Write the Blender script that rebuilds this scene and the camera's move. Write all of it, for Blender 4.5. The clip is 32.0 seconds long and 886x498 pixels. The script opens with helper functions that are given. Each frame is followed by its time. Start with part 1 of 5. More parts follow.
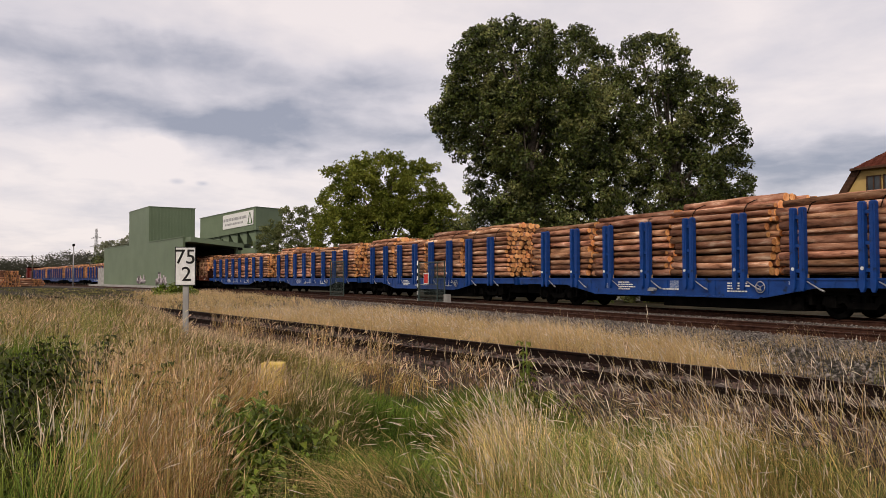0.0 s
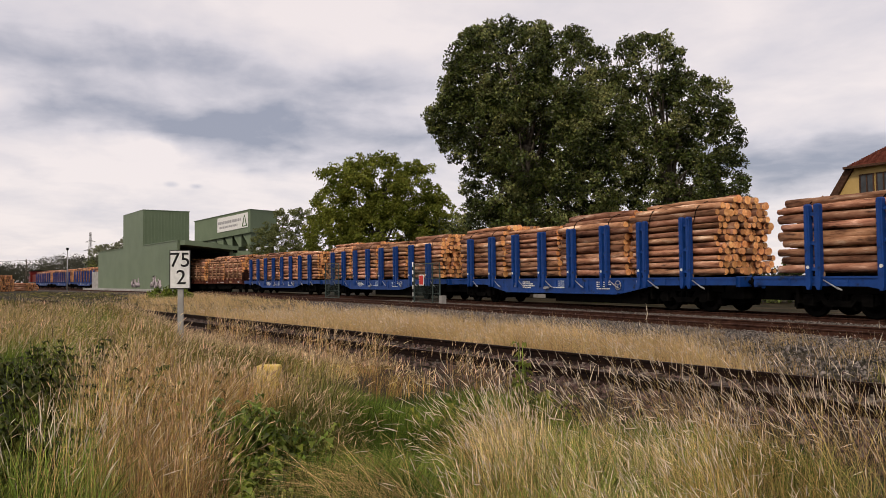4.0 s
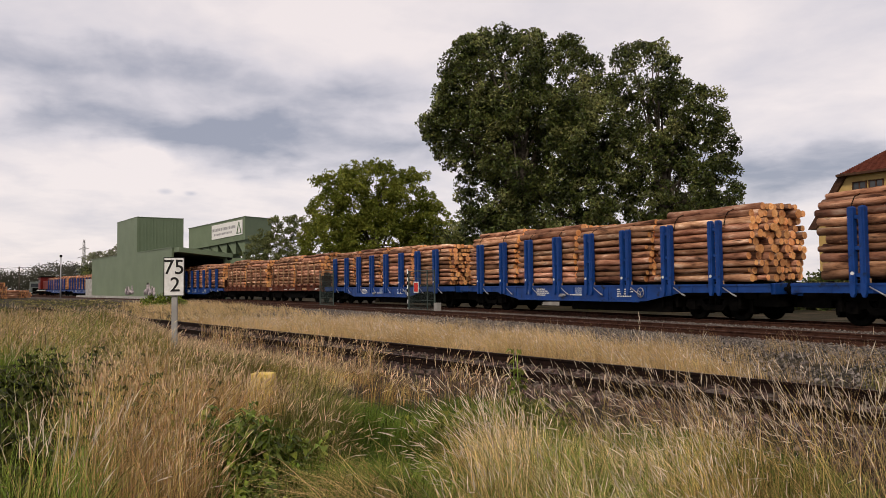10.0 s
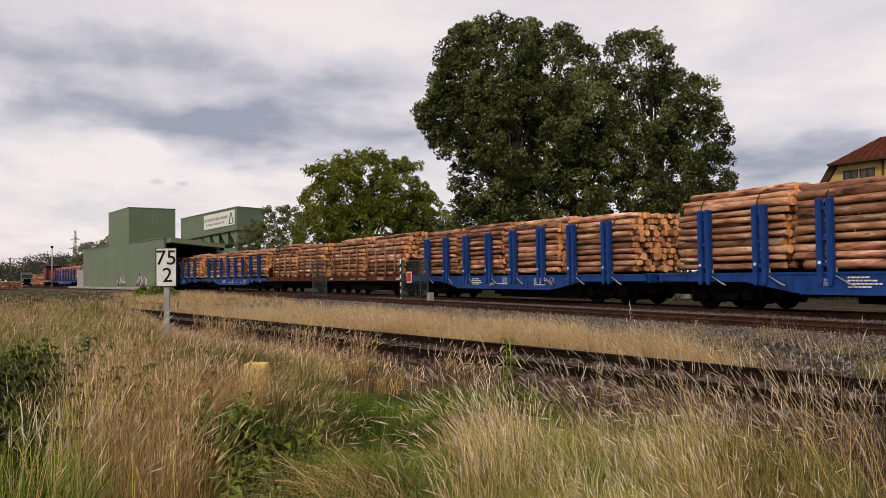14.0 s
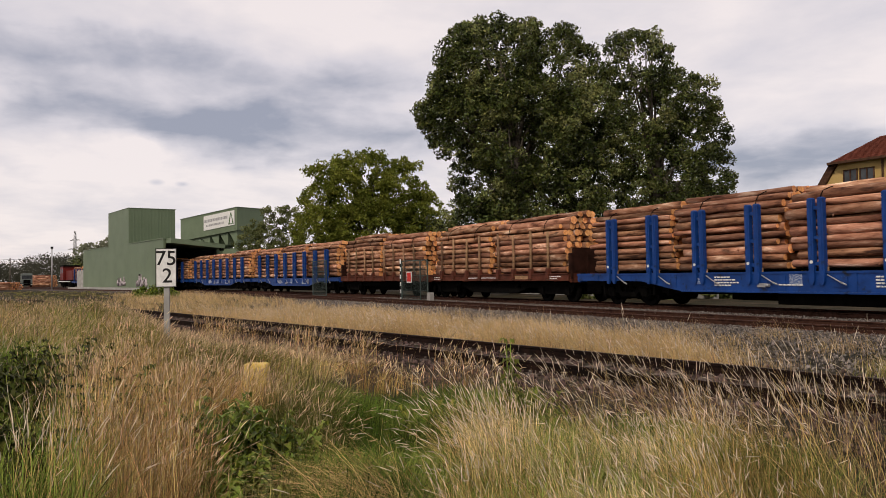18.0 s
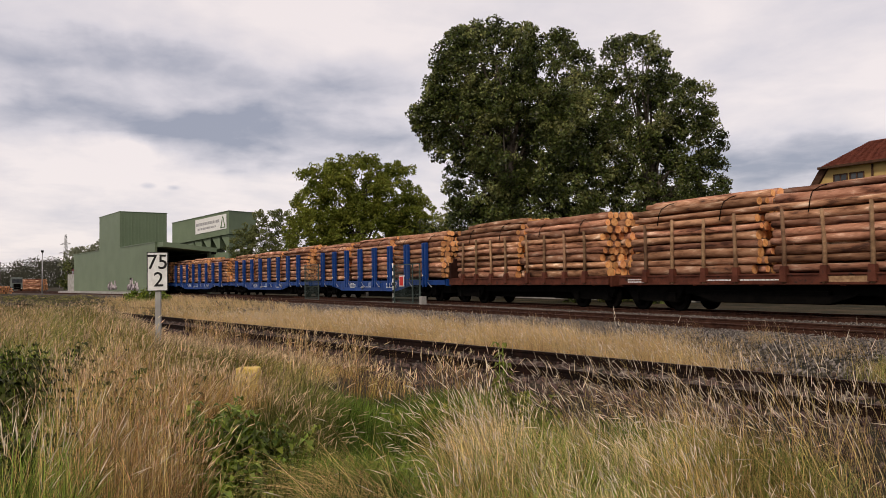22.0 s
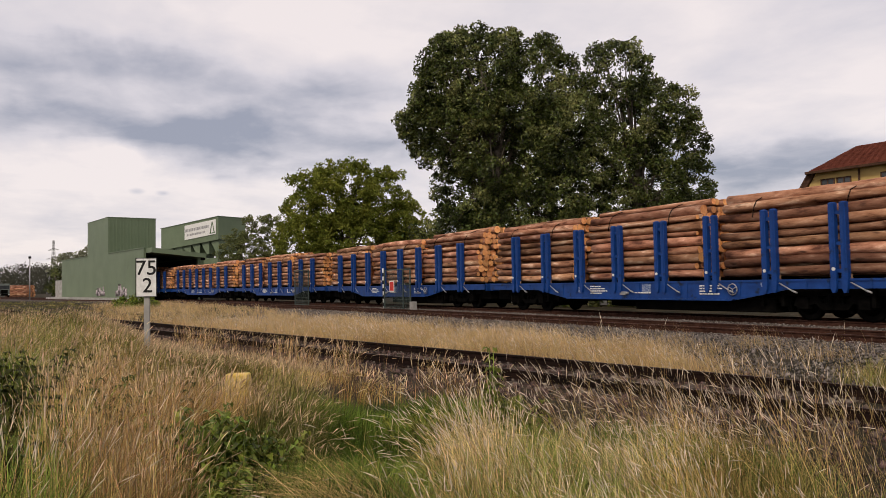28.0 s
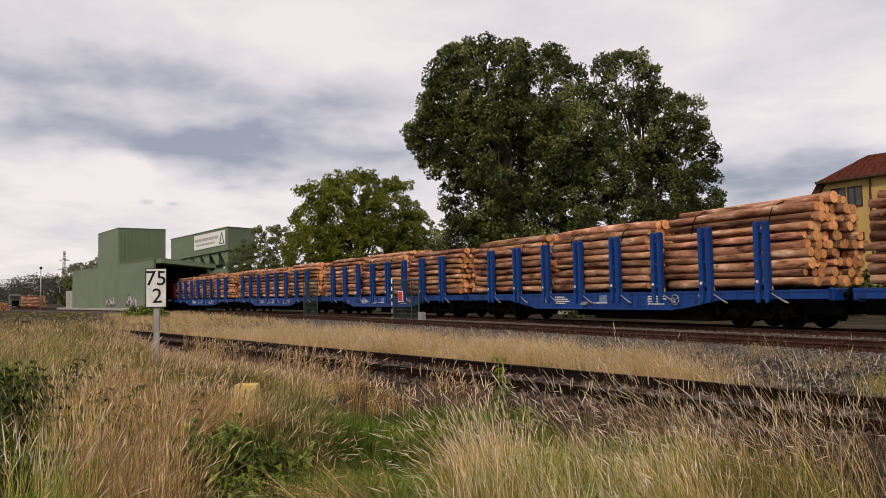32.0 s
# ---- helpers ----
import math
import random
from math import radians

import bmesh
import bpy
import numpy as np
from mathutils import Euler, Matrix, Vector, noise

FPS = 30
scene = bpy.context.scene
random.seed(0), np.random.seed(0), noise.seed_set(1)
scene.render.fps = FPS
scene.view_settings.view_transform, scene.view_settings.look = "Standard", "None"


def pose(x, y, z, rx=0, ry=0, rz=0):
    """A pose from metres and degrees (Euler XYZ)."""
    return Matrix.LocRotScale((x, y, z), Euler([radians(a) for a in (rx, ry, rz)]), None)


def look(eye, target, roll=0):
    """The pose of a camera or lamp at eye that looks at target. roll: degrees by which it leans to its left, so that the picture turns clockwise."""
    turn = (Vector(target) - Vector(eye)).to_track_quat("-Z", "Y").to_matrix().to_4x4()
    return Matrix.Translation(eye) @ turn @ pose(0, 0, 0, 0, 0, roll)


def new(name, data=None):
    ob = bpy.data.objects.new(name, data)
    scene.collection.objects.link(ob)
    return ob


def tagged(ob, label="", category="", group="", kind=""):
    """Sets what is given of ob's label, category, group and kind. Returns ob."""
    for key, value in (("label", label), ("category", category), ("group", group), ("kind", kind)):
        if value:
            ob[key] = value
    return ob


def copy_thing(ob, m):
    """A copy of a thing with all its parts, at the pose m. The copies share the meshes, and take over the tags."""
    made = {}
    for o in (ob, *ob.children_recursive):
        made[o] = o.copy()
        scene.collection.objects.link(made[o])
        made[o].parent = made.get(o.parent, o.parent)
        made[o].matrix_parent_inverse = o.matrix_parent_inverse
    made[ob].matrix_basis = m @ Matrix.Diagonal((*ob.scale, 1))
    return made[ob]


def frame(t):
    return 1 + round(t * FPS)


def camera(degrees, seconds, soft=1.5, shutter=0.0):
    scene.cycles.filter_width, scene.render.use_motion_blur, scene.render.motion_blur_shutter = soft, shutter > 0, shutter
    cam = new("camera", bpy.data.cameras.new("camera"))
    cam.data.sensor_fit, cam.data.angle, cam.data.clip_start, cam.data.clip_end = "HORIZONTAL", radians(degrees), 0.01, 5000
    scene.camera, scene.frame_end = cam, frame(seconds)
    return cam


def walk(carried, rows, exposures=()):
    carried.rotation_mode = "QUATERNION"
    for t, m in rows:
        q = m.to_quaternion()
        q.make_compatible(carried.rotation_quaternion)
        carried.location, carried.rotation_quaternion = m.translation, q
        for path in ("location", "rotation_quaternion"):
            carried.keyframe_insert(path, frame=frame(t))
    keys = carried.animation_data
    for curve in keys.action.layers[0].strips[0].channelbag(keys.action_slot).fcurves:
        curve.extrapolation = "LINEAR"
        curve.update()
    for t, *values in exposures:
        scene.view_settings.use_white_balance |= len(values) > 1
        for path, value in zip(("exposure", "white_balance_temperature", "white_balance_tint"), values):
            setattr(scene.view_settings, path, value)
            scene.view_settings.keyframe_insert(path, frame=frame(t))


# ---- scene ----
EYE = (0.0, 0.0, 1.24)
cam = camera(60.28, 32.0, 0.8, 0.2)
walk(cam, [(t, pose(*EYE, rx, ry, rz)) for t, rx, ry, rz in [
    (0, 92.102, 0.168, 63.376), (0.5, 92.096, 0.238, 62.859), (1, 92.095, 0.364, 62.796), (1.5, 92.155, 0.468, 62.808), 
    (2, 92.122, 0.536, 62.822), (2.5, 92.175, 0.541, 62.844), (3, 92.183, 0.523, 62.869), (3.5, 92.175, 0.604, 62.986), 
    (5.5, 92.236, 0.576, 63.067), (6, 92.234, 0.559, 62.970), (6.5, 92.247, 0.389, 62.902), (7, 92.329, 0.358, 62.929), 
    (7.5, 92.342, 0.467, 62.883), (8, 92.346, 0.601, 62.823), (8.5, 92.478, 0.624, 62.746), (9, 92.579, 0.651, 62.711), 
    (9.5, 92.648, 0.668, 62.678), (10, 92.728, 0.624, 62.629), (10.5, 92.816, 0.593, 62.624), (11, 92.842, 0.504, 62.558), 
    (11.5, 92.829, 0.513, 62.529), (12, 92.754, 0.548, 62.397), (12.5, 92.656, 0.627, 62.270), (13, 92.490, 0.753, 62.198), 
    (13.5, 92.329, 0.778, 62.206), (14, 91.954, 0.793, 62.101), (14.5, 91.547, 0.830, 62.079), (16.5, 91.177, 0.809, 61.961), 
    (17, 91.269, 0.870, 61.966), (17.5, 91.552, 0.909, 62.008), (18, 91.948, 0.916, 62.098), (18.5, 92.317, 0.854, 62.109), 
    (19, 92.532, 0.789, 62.158), (19.5, 92.649, 0.845, 62.336), (20, 92.678, 0.810, 62.360), (20.5, 92.655, 0.842, 62.211), 
    (21, 92.577, 0.770, 62.002), (21.5, 92.371, 0.824, 61.738), (22, 92.232, 0.906, 61.531), (22.5, 92.141, 0.933, 61.343), 
    (23, 91.936, 0.946, 61.125), (23.5, 91.754, 1.001, 60.930), (24, 91.692, 0.980, 60.811), (24.5, 91.781, 0.970, 60.676), 
    (25, 91.869, 1.035, 60.523), (25.5, 91.973, 1.005, 60.511), (27.5, 92.550, 1.078, 60.801), (28, 92.602, 1.063, 60.804), 
    (28.5, 92.697, 1.106, 60.888), (29, 92.833, 1.019, 61.010), (29.5, 92.980, 0.852, 61.153), (30, 93.077, 0.886, 61.297), 
    (30.5, 93.268, 0.872, 61.366), (31, 93.353, 0.952, 61.379), (31.5, 93.376, 0.987, 61.391), (32, 93.387, 1.081, 61.457),
]])

# ---- light ----
SUN_EL, SUN_AZ = radians(42), radians(142)
world = bpy.data.worlds.new("world")
scene.world = world
world.use_nodes = True


def cloudy_sky():
    nt = world.node_tree
    nt.nodes.clear()
    out = nt.nodes.new("ShaderNodeOutputWorld")
    bg = nt.nodes.new("ShaderNodeBackground")
    bg.inputs["Strength"].default_value = 0.118
    sky = nt.nodes.new("ShaderNodeTexSky")
    sky.sky_type, sky.sun_disc = "NISHITA", False
    sky.sun_elevation, sky.sun_rotation = SUN_EL, SUN_AZ
    co = nt.nodes.new("ShaderNodeTexCoord")
    sep = nt.nodes.new("ShaderNodeSeparateXYZ")
    nt.links.new(co.outputs["Generated"], sep.inputs[0])
    # clouds lie on a flat layer: divide by height
    zz = nt.nodes.new("ShaderNodeMath")
    zz.operation = "MAXIMUM"
    zz.inputs[1].default_value = 0.0
    nt.links.new(sep.outputs["Z"], zz.inputs[0])
    za = nt.nodes.new("ShaderNodeMath")
    za.operation = "ADD"
    za.inputs[1].default_value = 0.16
    nt.links.new(zz.outputs[0], za.inputs[0])
    div = nt.nodes.new("ShaderNodeVectorMath")
    div.operation = "DIVIDE"
    nt.links.new(co.outputs["Generated"], div.inputs[0])
    nt.links.new(za.outputs[0], div.inputs[1])
    mp = nt.nodes.new("ShaderNodeMapping")
    mp.inputs["Location"].default_value = (3.1, 0.7, 0.0)
    nt.links.new(div.outputs[0], mp.inputs["Vector"])
    def fbm(scale, detail, rough, dist):
        n = nt.nodes.new("ShaderNodeTexNoise")
        n.inputs["Scale"].default_value = scale
        n.inputs["Detail"].default_value = detail
        n.inputs["Roughness"].default_value = rough
        n.inputs["Distortion"].default_value = dist
        nt.links.new(mp.outputs[0], n.inputs["Vector"])
        return n
    big, mid, fine = fbm(0.8, 8, 0.5, 0.3), fbm(2.6, 6, 0.5, 0.4), fbm(7.0, 5, 0.55, 0.3)
    # the edges of the banks are ragged: their place is stirred by a noise
    stir = nt.nodes.new("ShaderNodeTexNoise")
    stir.inputs["Scale"].default_value, stir.inputs["Detail"].default_value = 7.0, 6
    nt.links.new(co.outputs["Generated"], stir.inputs["Vector"])
    shift = nt.nodes.new("ShaderNodeVectorMath")
    shift.operation = "MULTIPLY_ADD"
    shift.inputs[1].default_value = (0.16, 0.16, 0.07)
    nt.links.new(stir.outputs["Color"], shift.inputs[0])
    nt.links.new(co.outputs["Generated"], shift.inputs[2])

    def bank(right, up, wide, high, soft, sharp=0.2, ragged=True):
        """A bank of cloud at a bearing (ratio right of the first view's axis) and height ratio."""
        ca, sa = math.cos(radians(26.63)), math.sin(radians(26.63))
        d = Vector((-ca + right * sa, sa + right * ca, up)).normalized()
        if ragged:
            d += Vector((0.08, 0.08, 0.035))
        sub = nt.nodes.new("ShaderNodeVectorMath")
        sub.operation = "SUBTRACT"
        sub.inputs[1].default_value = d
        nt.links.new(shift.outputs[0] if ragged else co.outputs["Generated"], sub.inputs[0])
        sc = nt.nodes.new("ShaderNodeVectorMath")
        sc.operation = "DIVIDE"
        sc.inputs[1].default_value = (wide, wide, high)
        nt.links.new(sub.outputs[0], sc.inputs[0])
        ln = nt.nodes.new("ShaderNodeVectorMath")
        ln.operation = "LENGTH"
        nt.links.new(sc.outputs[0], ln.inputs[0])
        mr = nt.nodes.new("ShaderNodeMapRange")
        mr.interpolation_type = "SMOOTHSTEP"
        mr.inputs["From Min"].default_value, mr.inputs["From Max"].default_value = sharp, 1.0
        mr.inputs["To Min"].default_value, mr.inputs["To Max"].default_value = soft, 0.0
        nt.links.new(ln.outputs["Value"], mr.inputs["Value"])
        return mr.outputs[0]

    def math_node(op, a, b):
        n = nt.nodes.new("ShaderNodeMath")
        n.operation = op
        for i, q in enumerate((a, b)):
            if isinstance(q, float):
                n.inputs[i].default_value = q
            else:
                nt.links.new(q, n.inputs[i])
        return n.outputs[0]
    wob = math_node("ADD", math_node("MULTIPLY", big.outputs["Fac"], 0.54), math_node("MULTIPLY", mid.outputs["Fac"], 0.32))
    wob = math_node("ADD", wob, math_node("MULTIPLY", fine.outputs["Fac"], 0.12))
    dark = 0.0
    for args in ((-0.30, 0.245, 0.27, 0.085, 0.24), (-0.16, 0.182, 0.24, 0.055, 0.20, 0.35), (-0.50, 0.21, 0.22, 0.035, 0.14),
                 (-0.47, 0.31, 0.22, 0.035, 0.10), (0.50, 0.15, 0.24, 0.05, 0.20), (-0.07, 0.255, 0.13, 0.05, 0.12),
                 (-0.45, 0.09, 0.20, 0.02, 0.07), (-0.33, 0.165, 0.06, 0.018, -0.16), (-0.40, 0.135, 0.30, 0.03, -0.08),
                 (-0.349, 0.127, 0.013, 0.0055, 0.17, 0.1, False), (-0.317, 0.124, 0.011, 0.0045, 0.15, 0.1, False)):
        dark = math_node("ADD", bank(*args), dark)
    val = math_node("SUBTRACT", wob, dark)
    ramp = nt.nodes.new("ShaderNodeValToRGB")
    ramp.color_ramp.elements[0].position = 0.24
    ramp.color_ramp.elements[0].color = (2.7, 3.05, 4.0, 1)
    ramp.color_ramp.elements[1].position = 0.56
    ramp.color_ramp.elements[1].color = (7.5, 7.3, 7.7, 1)
    e = ramp.color_ramp.elements.new(0.40)
    e.color = (5.7, 5.8, 6.6, 1)
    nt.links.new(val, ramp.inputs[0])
    cover = nt.nodes.new("ShaderNodeMix")
    cover.data_type = "RGBA"
    cover.inputs["Factor"].default_value = 0.9
    nt.links.new(sky.outputs[0], cover.inputs["A"])
    nt.links.new(ramp.outputs[0], cover.inputs["B"])
    # dims the unseen sky overhead so that shade on the ground falls deeper
    thick = nt.nodes.new("ShaderNodeMapRange")
    thick.interpolation_type = "SMOOTHSTEP"
    thick.inputs["From Min"].default_value, thick.inputs["From Max"].default_value = 0.40, 0.95
    thick.inputs["To Min"].default_value, thick.inputs["To Max"].default_value = 1.0, 0.62
    nt.links.new(sep.outputs["Z"], thick.inputs["Value"])
    dim = nt.nodes.new("ShaderNodeVectorMath")
    dim.operation = "SCALE"
    nt.links.new(cover.outputs["Result"], dim.inputs[0])
    nt.links.new(thick.outputs[0], dim.inputs["Scale"])
    nt.links.new(dim.outputs[0], bg.inputs[0])
    nt.links.new(bg.outputs[0], out.inputs[0])


cloudy_sky()
sun = new("sun", bpy.data.lights.new("sun", "SUN"))
sun.data.energy, sun.data.angle, sun.data.color = 1.82, radians(7), (1.0, 0.93, 0.82)
sun.matrix_world = look((19, -52, 71), (-30, 10, 0))
scene.view_settings.exposure = 0.0
scene.view_settings.use_white_balance = True
scene.view_settings.white_balance_temperature, scene.view_settings.white_balance_tint = 7150, 14


# ---- materials ----
def material(name, colors, scale=4.0, detail=6.0, rough=0.8, metal=0.0, bump=0.0, bump_scale=40.0, island=0.0, per_object=0.0, coord="Object", spread=(0.35, 0.65), stretch=None, spots=None, translucent=0.0, gloss=0.15):
    """Noise blends the colours; bump and roughness follow a finer noise; optional spread by island or object."""
    m = bpy.data.materials.new(name)
    m.use_nodes = True
    nt = m.node_tree
    b = nt.nodes["Principled BSDF"]
    co = nt.nodes.new("ShaderNodeTexCoord")
    vec = co.outputs[coord]
    if stretch:
        mp = nt.nodes.new("ShaderNodeMapping")
        mp.inputs["Scale"].default_value = stretch
        nt.links.new(vec, mp.inputs["Vector"])
        vec = mp.outputs[0]
    if per_object:
        oi = nt.nodes.new("ShaderNodeObjectInfo")
        ad = nt.nodes.new("ShaderNodeVectorMath")
        ad.operation = "MULTIPLY_ADD"
        ad.inputs[1].default_value = (37.0, 19.0, 53.0)
        cx = nt.nodes.new("ShaderNodeCombineXYZ")
        for i in range(3):
            nt.links.new(oi.outputs["Random"], cx.inputs[i])
        nt.links.new(cx.outputs[0], ad.inputs[0])
        nt.links.new(vec, ad.inputs[2])
        vec = ad.outputs[0]
    n = nt.nodes.new("ShaderNodeTexNoise")
    n.inputs["Scale"].default_value, n.inputs["Detail"].default_value = scale, detail
    n.inputs["Roughness"].default_value = 0.6
    nt.links.new(vec, n.inputs["Vector"])
    ramp = nt.nodes.new("ShaderNodeValToRGB")
    el = ramp.color_ramp.elements
    el[0].position, el[1].position = spread
    el[0].color, el[1].color = (*colors[0], 1), (*colors[-1], 1)
    for i, c in enumerate(colors[1:-1]):
        e = el.new(spread[0] + (spread[1] - spread[0]) * (i + 1) / (len(colors) - 1))
        e.color = (*c, 1)
    nt.links.new(n.outputs["Fac"], ramp.inputs[0])
    col = ramp.outputs[0]
    if island or per_object:
        hsv = nt.nodes.new("ShaderNodeHueSaturation")
        mr = nt.nodes.new("ShaderNodeMapRange")
        a = island or per_object
        mr.inputs["To Min"].default_value, mr.inputs["To Max"].default_value = 1 - a, 1 + a
        if island:
            g = nt.nodes.new("ShaderNodeNewGeometry")
            nt.links.new(g.outputs["Random Per Island"], mr.inputs["Value"])
        else:
            nt.links.new(oi.outputs["Random"], mr.inputs["Value"])
        mh = nt.nodes.new("ShaderNodeMapRange")
        mh.inputs["To Min"].default_value, mh.inputs["To Max"].default_value = 0.5 - a * (0.045 if island else 0.016), 0.5 + a * (0.03 if island else 0.012)
        nt.links.new(mr.outputs[0], hsv.inputs["Value"])
        fr = nt.nodes.new("ShaderNodeMath")
        fr.operation = "FRACT"
        mu = nt.nodes.new("ShaderNodeMath")
        mu.operation = "MULTIPLY"
        mu.inputs[1].default_value = 7.3
        nt.links.new((g.outputs["Random Per Island"] if island else oi.outputs["Random"]), mu.inputs[0])
        nt.links.new(mu.outputs[0], fr.inputs[0])
        nt.links.new(fr.outputs[0], mh.inputs["Value"])
        nt.links.new(mh.outputs[0], hsv.inputs["Hue"])
        nt.links.new(col, hsv.inputs["Color"])
        col = hsv.outputs[0]
    if spots:
        sn = nt.nodes.new("ShaderNodeTexNoise")
        sn.inputs["Scale"].default_value, sn.inputs["Detail"].default_value = spots[1], 8
        nt.links.new(vec, sn.inputs["Vector"])
        sr = nt.nodes.new("ShaderNodeValToRGB")
        sr.color_ramp.elements[0].position, sr.color_ramp.elements[1].position = spots[2], spots[2] + 0.12
        nt.links.new(sn.outputs["Fac"], sr.inputs[0])
        mx = nt.nodes.new("ShaderNodeMix")
        mx.data_type = "RGBA"
        nt.links.new(sr.outputs[0], mx.inputs["Factor"])
        nt.links.new(col, mx.inputs["A"])
        mx.inputs["B"].default_value = (*spots[0], 1)
        col = mx.outputs["Result"]
    nt.links.new(col, b.inputs["Base Color"])
    b.inputs["Metallic"].default_value = metal
    b.inputs["Specular IOR Level"].default_value = gloss
    fine = nt.nodes.new("ShaderNodeTexNoise")
    fine.inputs["Scale"].default_value, fine.inputs["Detail"].default_value = bump_scale, 4
    nt.links.new(vec, fine.inputs["Vector"])
    rr = nt.nodes.new("ShaderNodeMapRange")
    rr.inputs["To Min"].default_value, rr.inputs["To Max"].default_value = max(rough - 0.12, 0.05), min(rough + 0.12, 1)
    nt.links.new(fine.outputs["Fac"], rr.inputs["Value"])
    nt.links.new(rr.outputs[0], b.inputs["Roughness"])
    if bump:
        bp = nt.nodes.new("ShaderNodeBump")
        bp.inputs["Strength"].default_value, bp.inputs["Distance"].default_value = bump, 0.02
        nt.links.new(fine.outputs["Fac"], bp.inputs["Height"])
        nt.links.new(bp.outputs[0], b.inputs["Normal"])
    if translucent:
        tr = nt.nodes.new("ShaderNodeBsdfTranslucent")
        nt.links.new(col, tr.inputs["Color"])
        ms = nt.nodes.new("ShaderNodeMixShader")
        ms.inputs[0].default_value = translucent
        nt.links.new(b.outputs[0], ms.inputs[1])
        nt.links.new(tr.outputs[0], ms.inputs[2])
        nt.links.new(ms.outputs[0], nt.nodes["Material Output"].inputs["Surface"])
    return m


BARK = material("bark", [(0.080, 0.034, 0.021), (0.28, 0.132, 0.076), (0.40, 0.21, 0.130), (0.70, 0.49, 0.35)], 1.7, 9, 0.85, bump=0.9, bump_scale=16, per_object=0.55, stretch=(0.6, 2.6, 2.6), spots=((0.055, 0.027, 0.019), 2.4, 0.60), spread=(0.35, 0.68), gloss=0.1)
CUT = material("cut_wood", [(0.60, 0.235, 0.080), (0.85, 0.455, 0.20)], 9, 4, 0.8, per_object=0.38, bump=0.2, bump_scale=60)
BLUE = material("blue_paint", [(0.0035, 0.034, 0.160), (0.006, 0.052, 0.235)], 2.2, 6, 0.45, bump=0.08, spots=((0.010, 0.018, 0.040), 4, 0.6), gloss=0.22)
# far blacker than real steel: the shade under the wagons is put into the colour
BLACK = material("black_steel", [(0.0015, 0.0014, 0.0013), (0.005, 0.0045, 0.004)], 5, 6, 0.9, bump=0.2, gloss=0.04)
BROWN = material("oxide_red_paint", [(0.065, 0.020, 0.013), (0.13, 0.042, 0.026)], 3, 6, 0.75, bump=0.15, spots=((0.03, 0.018, 0.015), 6, 0.58), gloss=0.1)
STAKEWOOD = material("stake_wood", [(0.16, 0.09, 0.05), (0.34, 0.21, 0.12)], 5, 6, 0.85, per_object=0.5, bump=0.3)
WHITE = material("white_paint", [(0.62, 0.62, 0.60), (0.80, 0.80, 0.78)], 8, 6, 0.6)
RAIL = material("rusty_rail", [(0.007, 0.0045, 0.004), (0.022, 0.011, 0.008)], 6, 6, 0.85, bump=0.3, gloss=0.08)
RAILTOP = material("rail_head", [(0.035, 0.022, 0.017), (0.085, 0.055, 0.043)], 8, 5, 0.6, 0.2)
SLEEPER = material("sleeper_timber", [(0.05, 0.038, 0.032), (0.25, 0.21, 0.18)], 4, 8, 0.9, per_object=0.6, bump=0.5, stretch=(4, 1, 4))
BALLAST = material("ballast", [(0.025, 0.020, 0.017), (0.085, 0.068, 0.060), (0.17, 0.145, 0.13)], 26, 8, 0.95, bump=1.0, bump_scale=30, gloss=0.08)
STONE = material("ballast_stone", [(0.028, 0.018, 0.016), (0.150, 0.104, 0.089)], 14, 6, 0.9, island=0.65, bump=0.4, gloss=0.08)
STONE_GREY = material("grey_stone", [(0.066, 0.057, 0.051), (0.23, 0.203, 0.183)], 14, 6, 0.9, island=0.6, bump=0.4, gloss=0.08)
SOIL = material("soil", [(0.012, 0.012, 0.005), (0.030, 0.024, 0.012), (0.07, 0.05, 0.03)], 0.7, 10, 0.95, bump=0.8, bump_scale=22)
GREEN = material("green_cladding", [(0.118, 0.160, 0.096), (0.146, 0.194, 0.120)], 0.35, 8, 0.55, bump=0.05, spots=((0.104, 0.140, 0.088), 0.9, 0.62), gloss=0.3)
GREEN_DK = material("green_ribbed_cladding", [(0.060, 0.115, 0.045), (0.080, 0.145, 0.058)], 0.35, 8, 0.55, bump=0.05)
DARK = material("interior_shade", [(0.02, 0.022, 0.02), (0.04, 0.042, 0.04)], 1, 4, 0.9)
CONCRETE = material("concrete", [(0.26, 0.25, 0.235), (0.42, 0.41, 0.39)], 1.4, 9, 0.9, bump=0.3)
RENDER_Y = material("yellow_render", [(0.46, 0.31, 0.11), (0.58, 0.41, 0.17)], 0.6, 9, 0.9, bump=0.15)
TILE = material("roof_tile", [(0.12, 0.036, 0.021), (0.22, 0.072, 0.042)], 3, 8, 0.85, bump=0.3, island=0.2)
EAVES = material("brown_timber", [(0.05, 0.025, 0.016), (0.10, 0.05, 0.03)], 4, 5, 0.7)
PANE = material("window_pane", [(0.03, 0.035, 0.04), (0.06, 0.065, 0.07)], 1, 2, 0.12, gloss=0.5)
LEAF = material("poplar_leaf", [(0.018, 0.028, 0.005), (0.066, 0.088, 0.017), (0.22, 0.24, 0.082)], 0.45, 5, 0.5, island=0.8, translucent=0.2, gloss=0.35)
LEAF_LT = material("light_leaf", [(0.10, 0.13, 0.018), (0.25, 0.275, 0.05)], 0.5, 5, 0.55, island=0.45, translucent=0.4)
LEAF_GREY = material("willow_leaf", [(0.085, 0.105, 0.032), (0.22, 0.24, 0.095)], 0.5, 5, 0.55, island=0.5, translucent=0.25)
TRUNK = material("tree_bark", [(0.05, 0.04, 0.03), (0.14, 0.12, 0.095)], 3, 8, 0.9, bump=0.6)
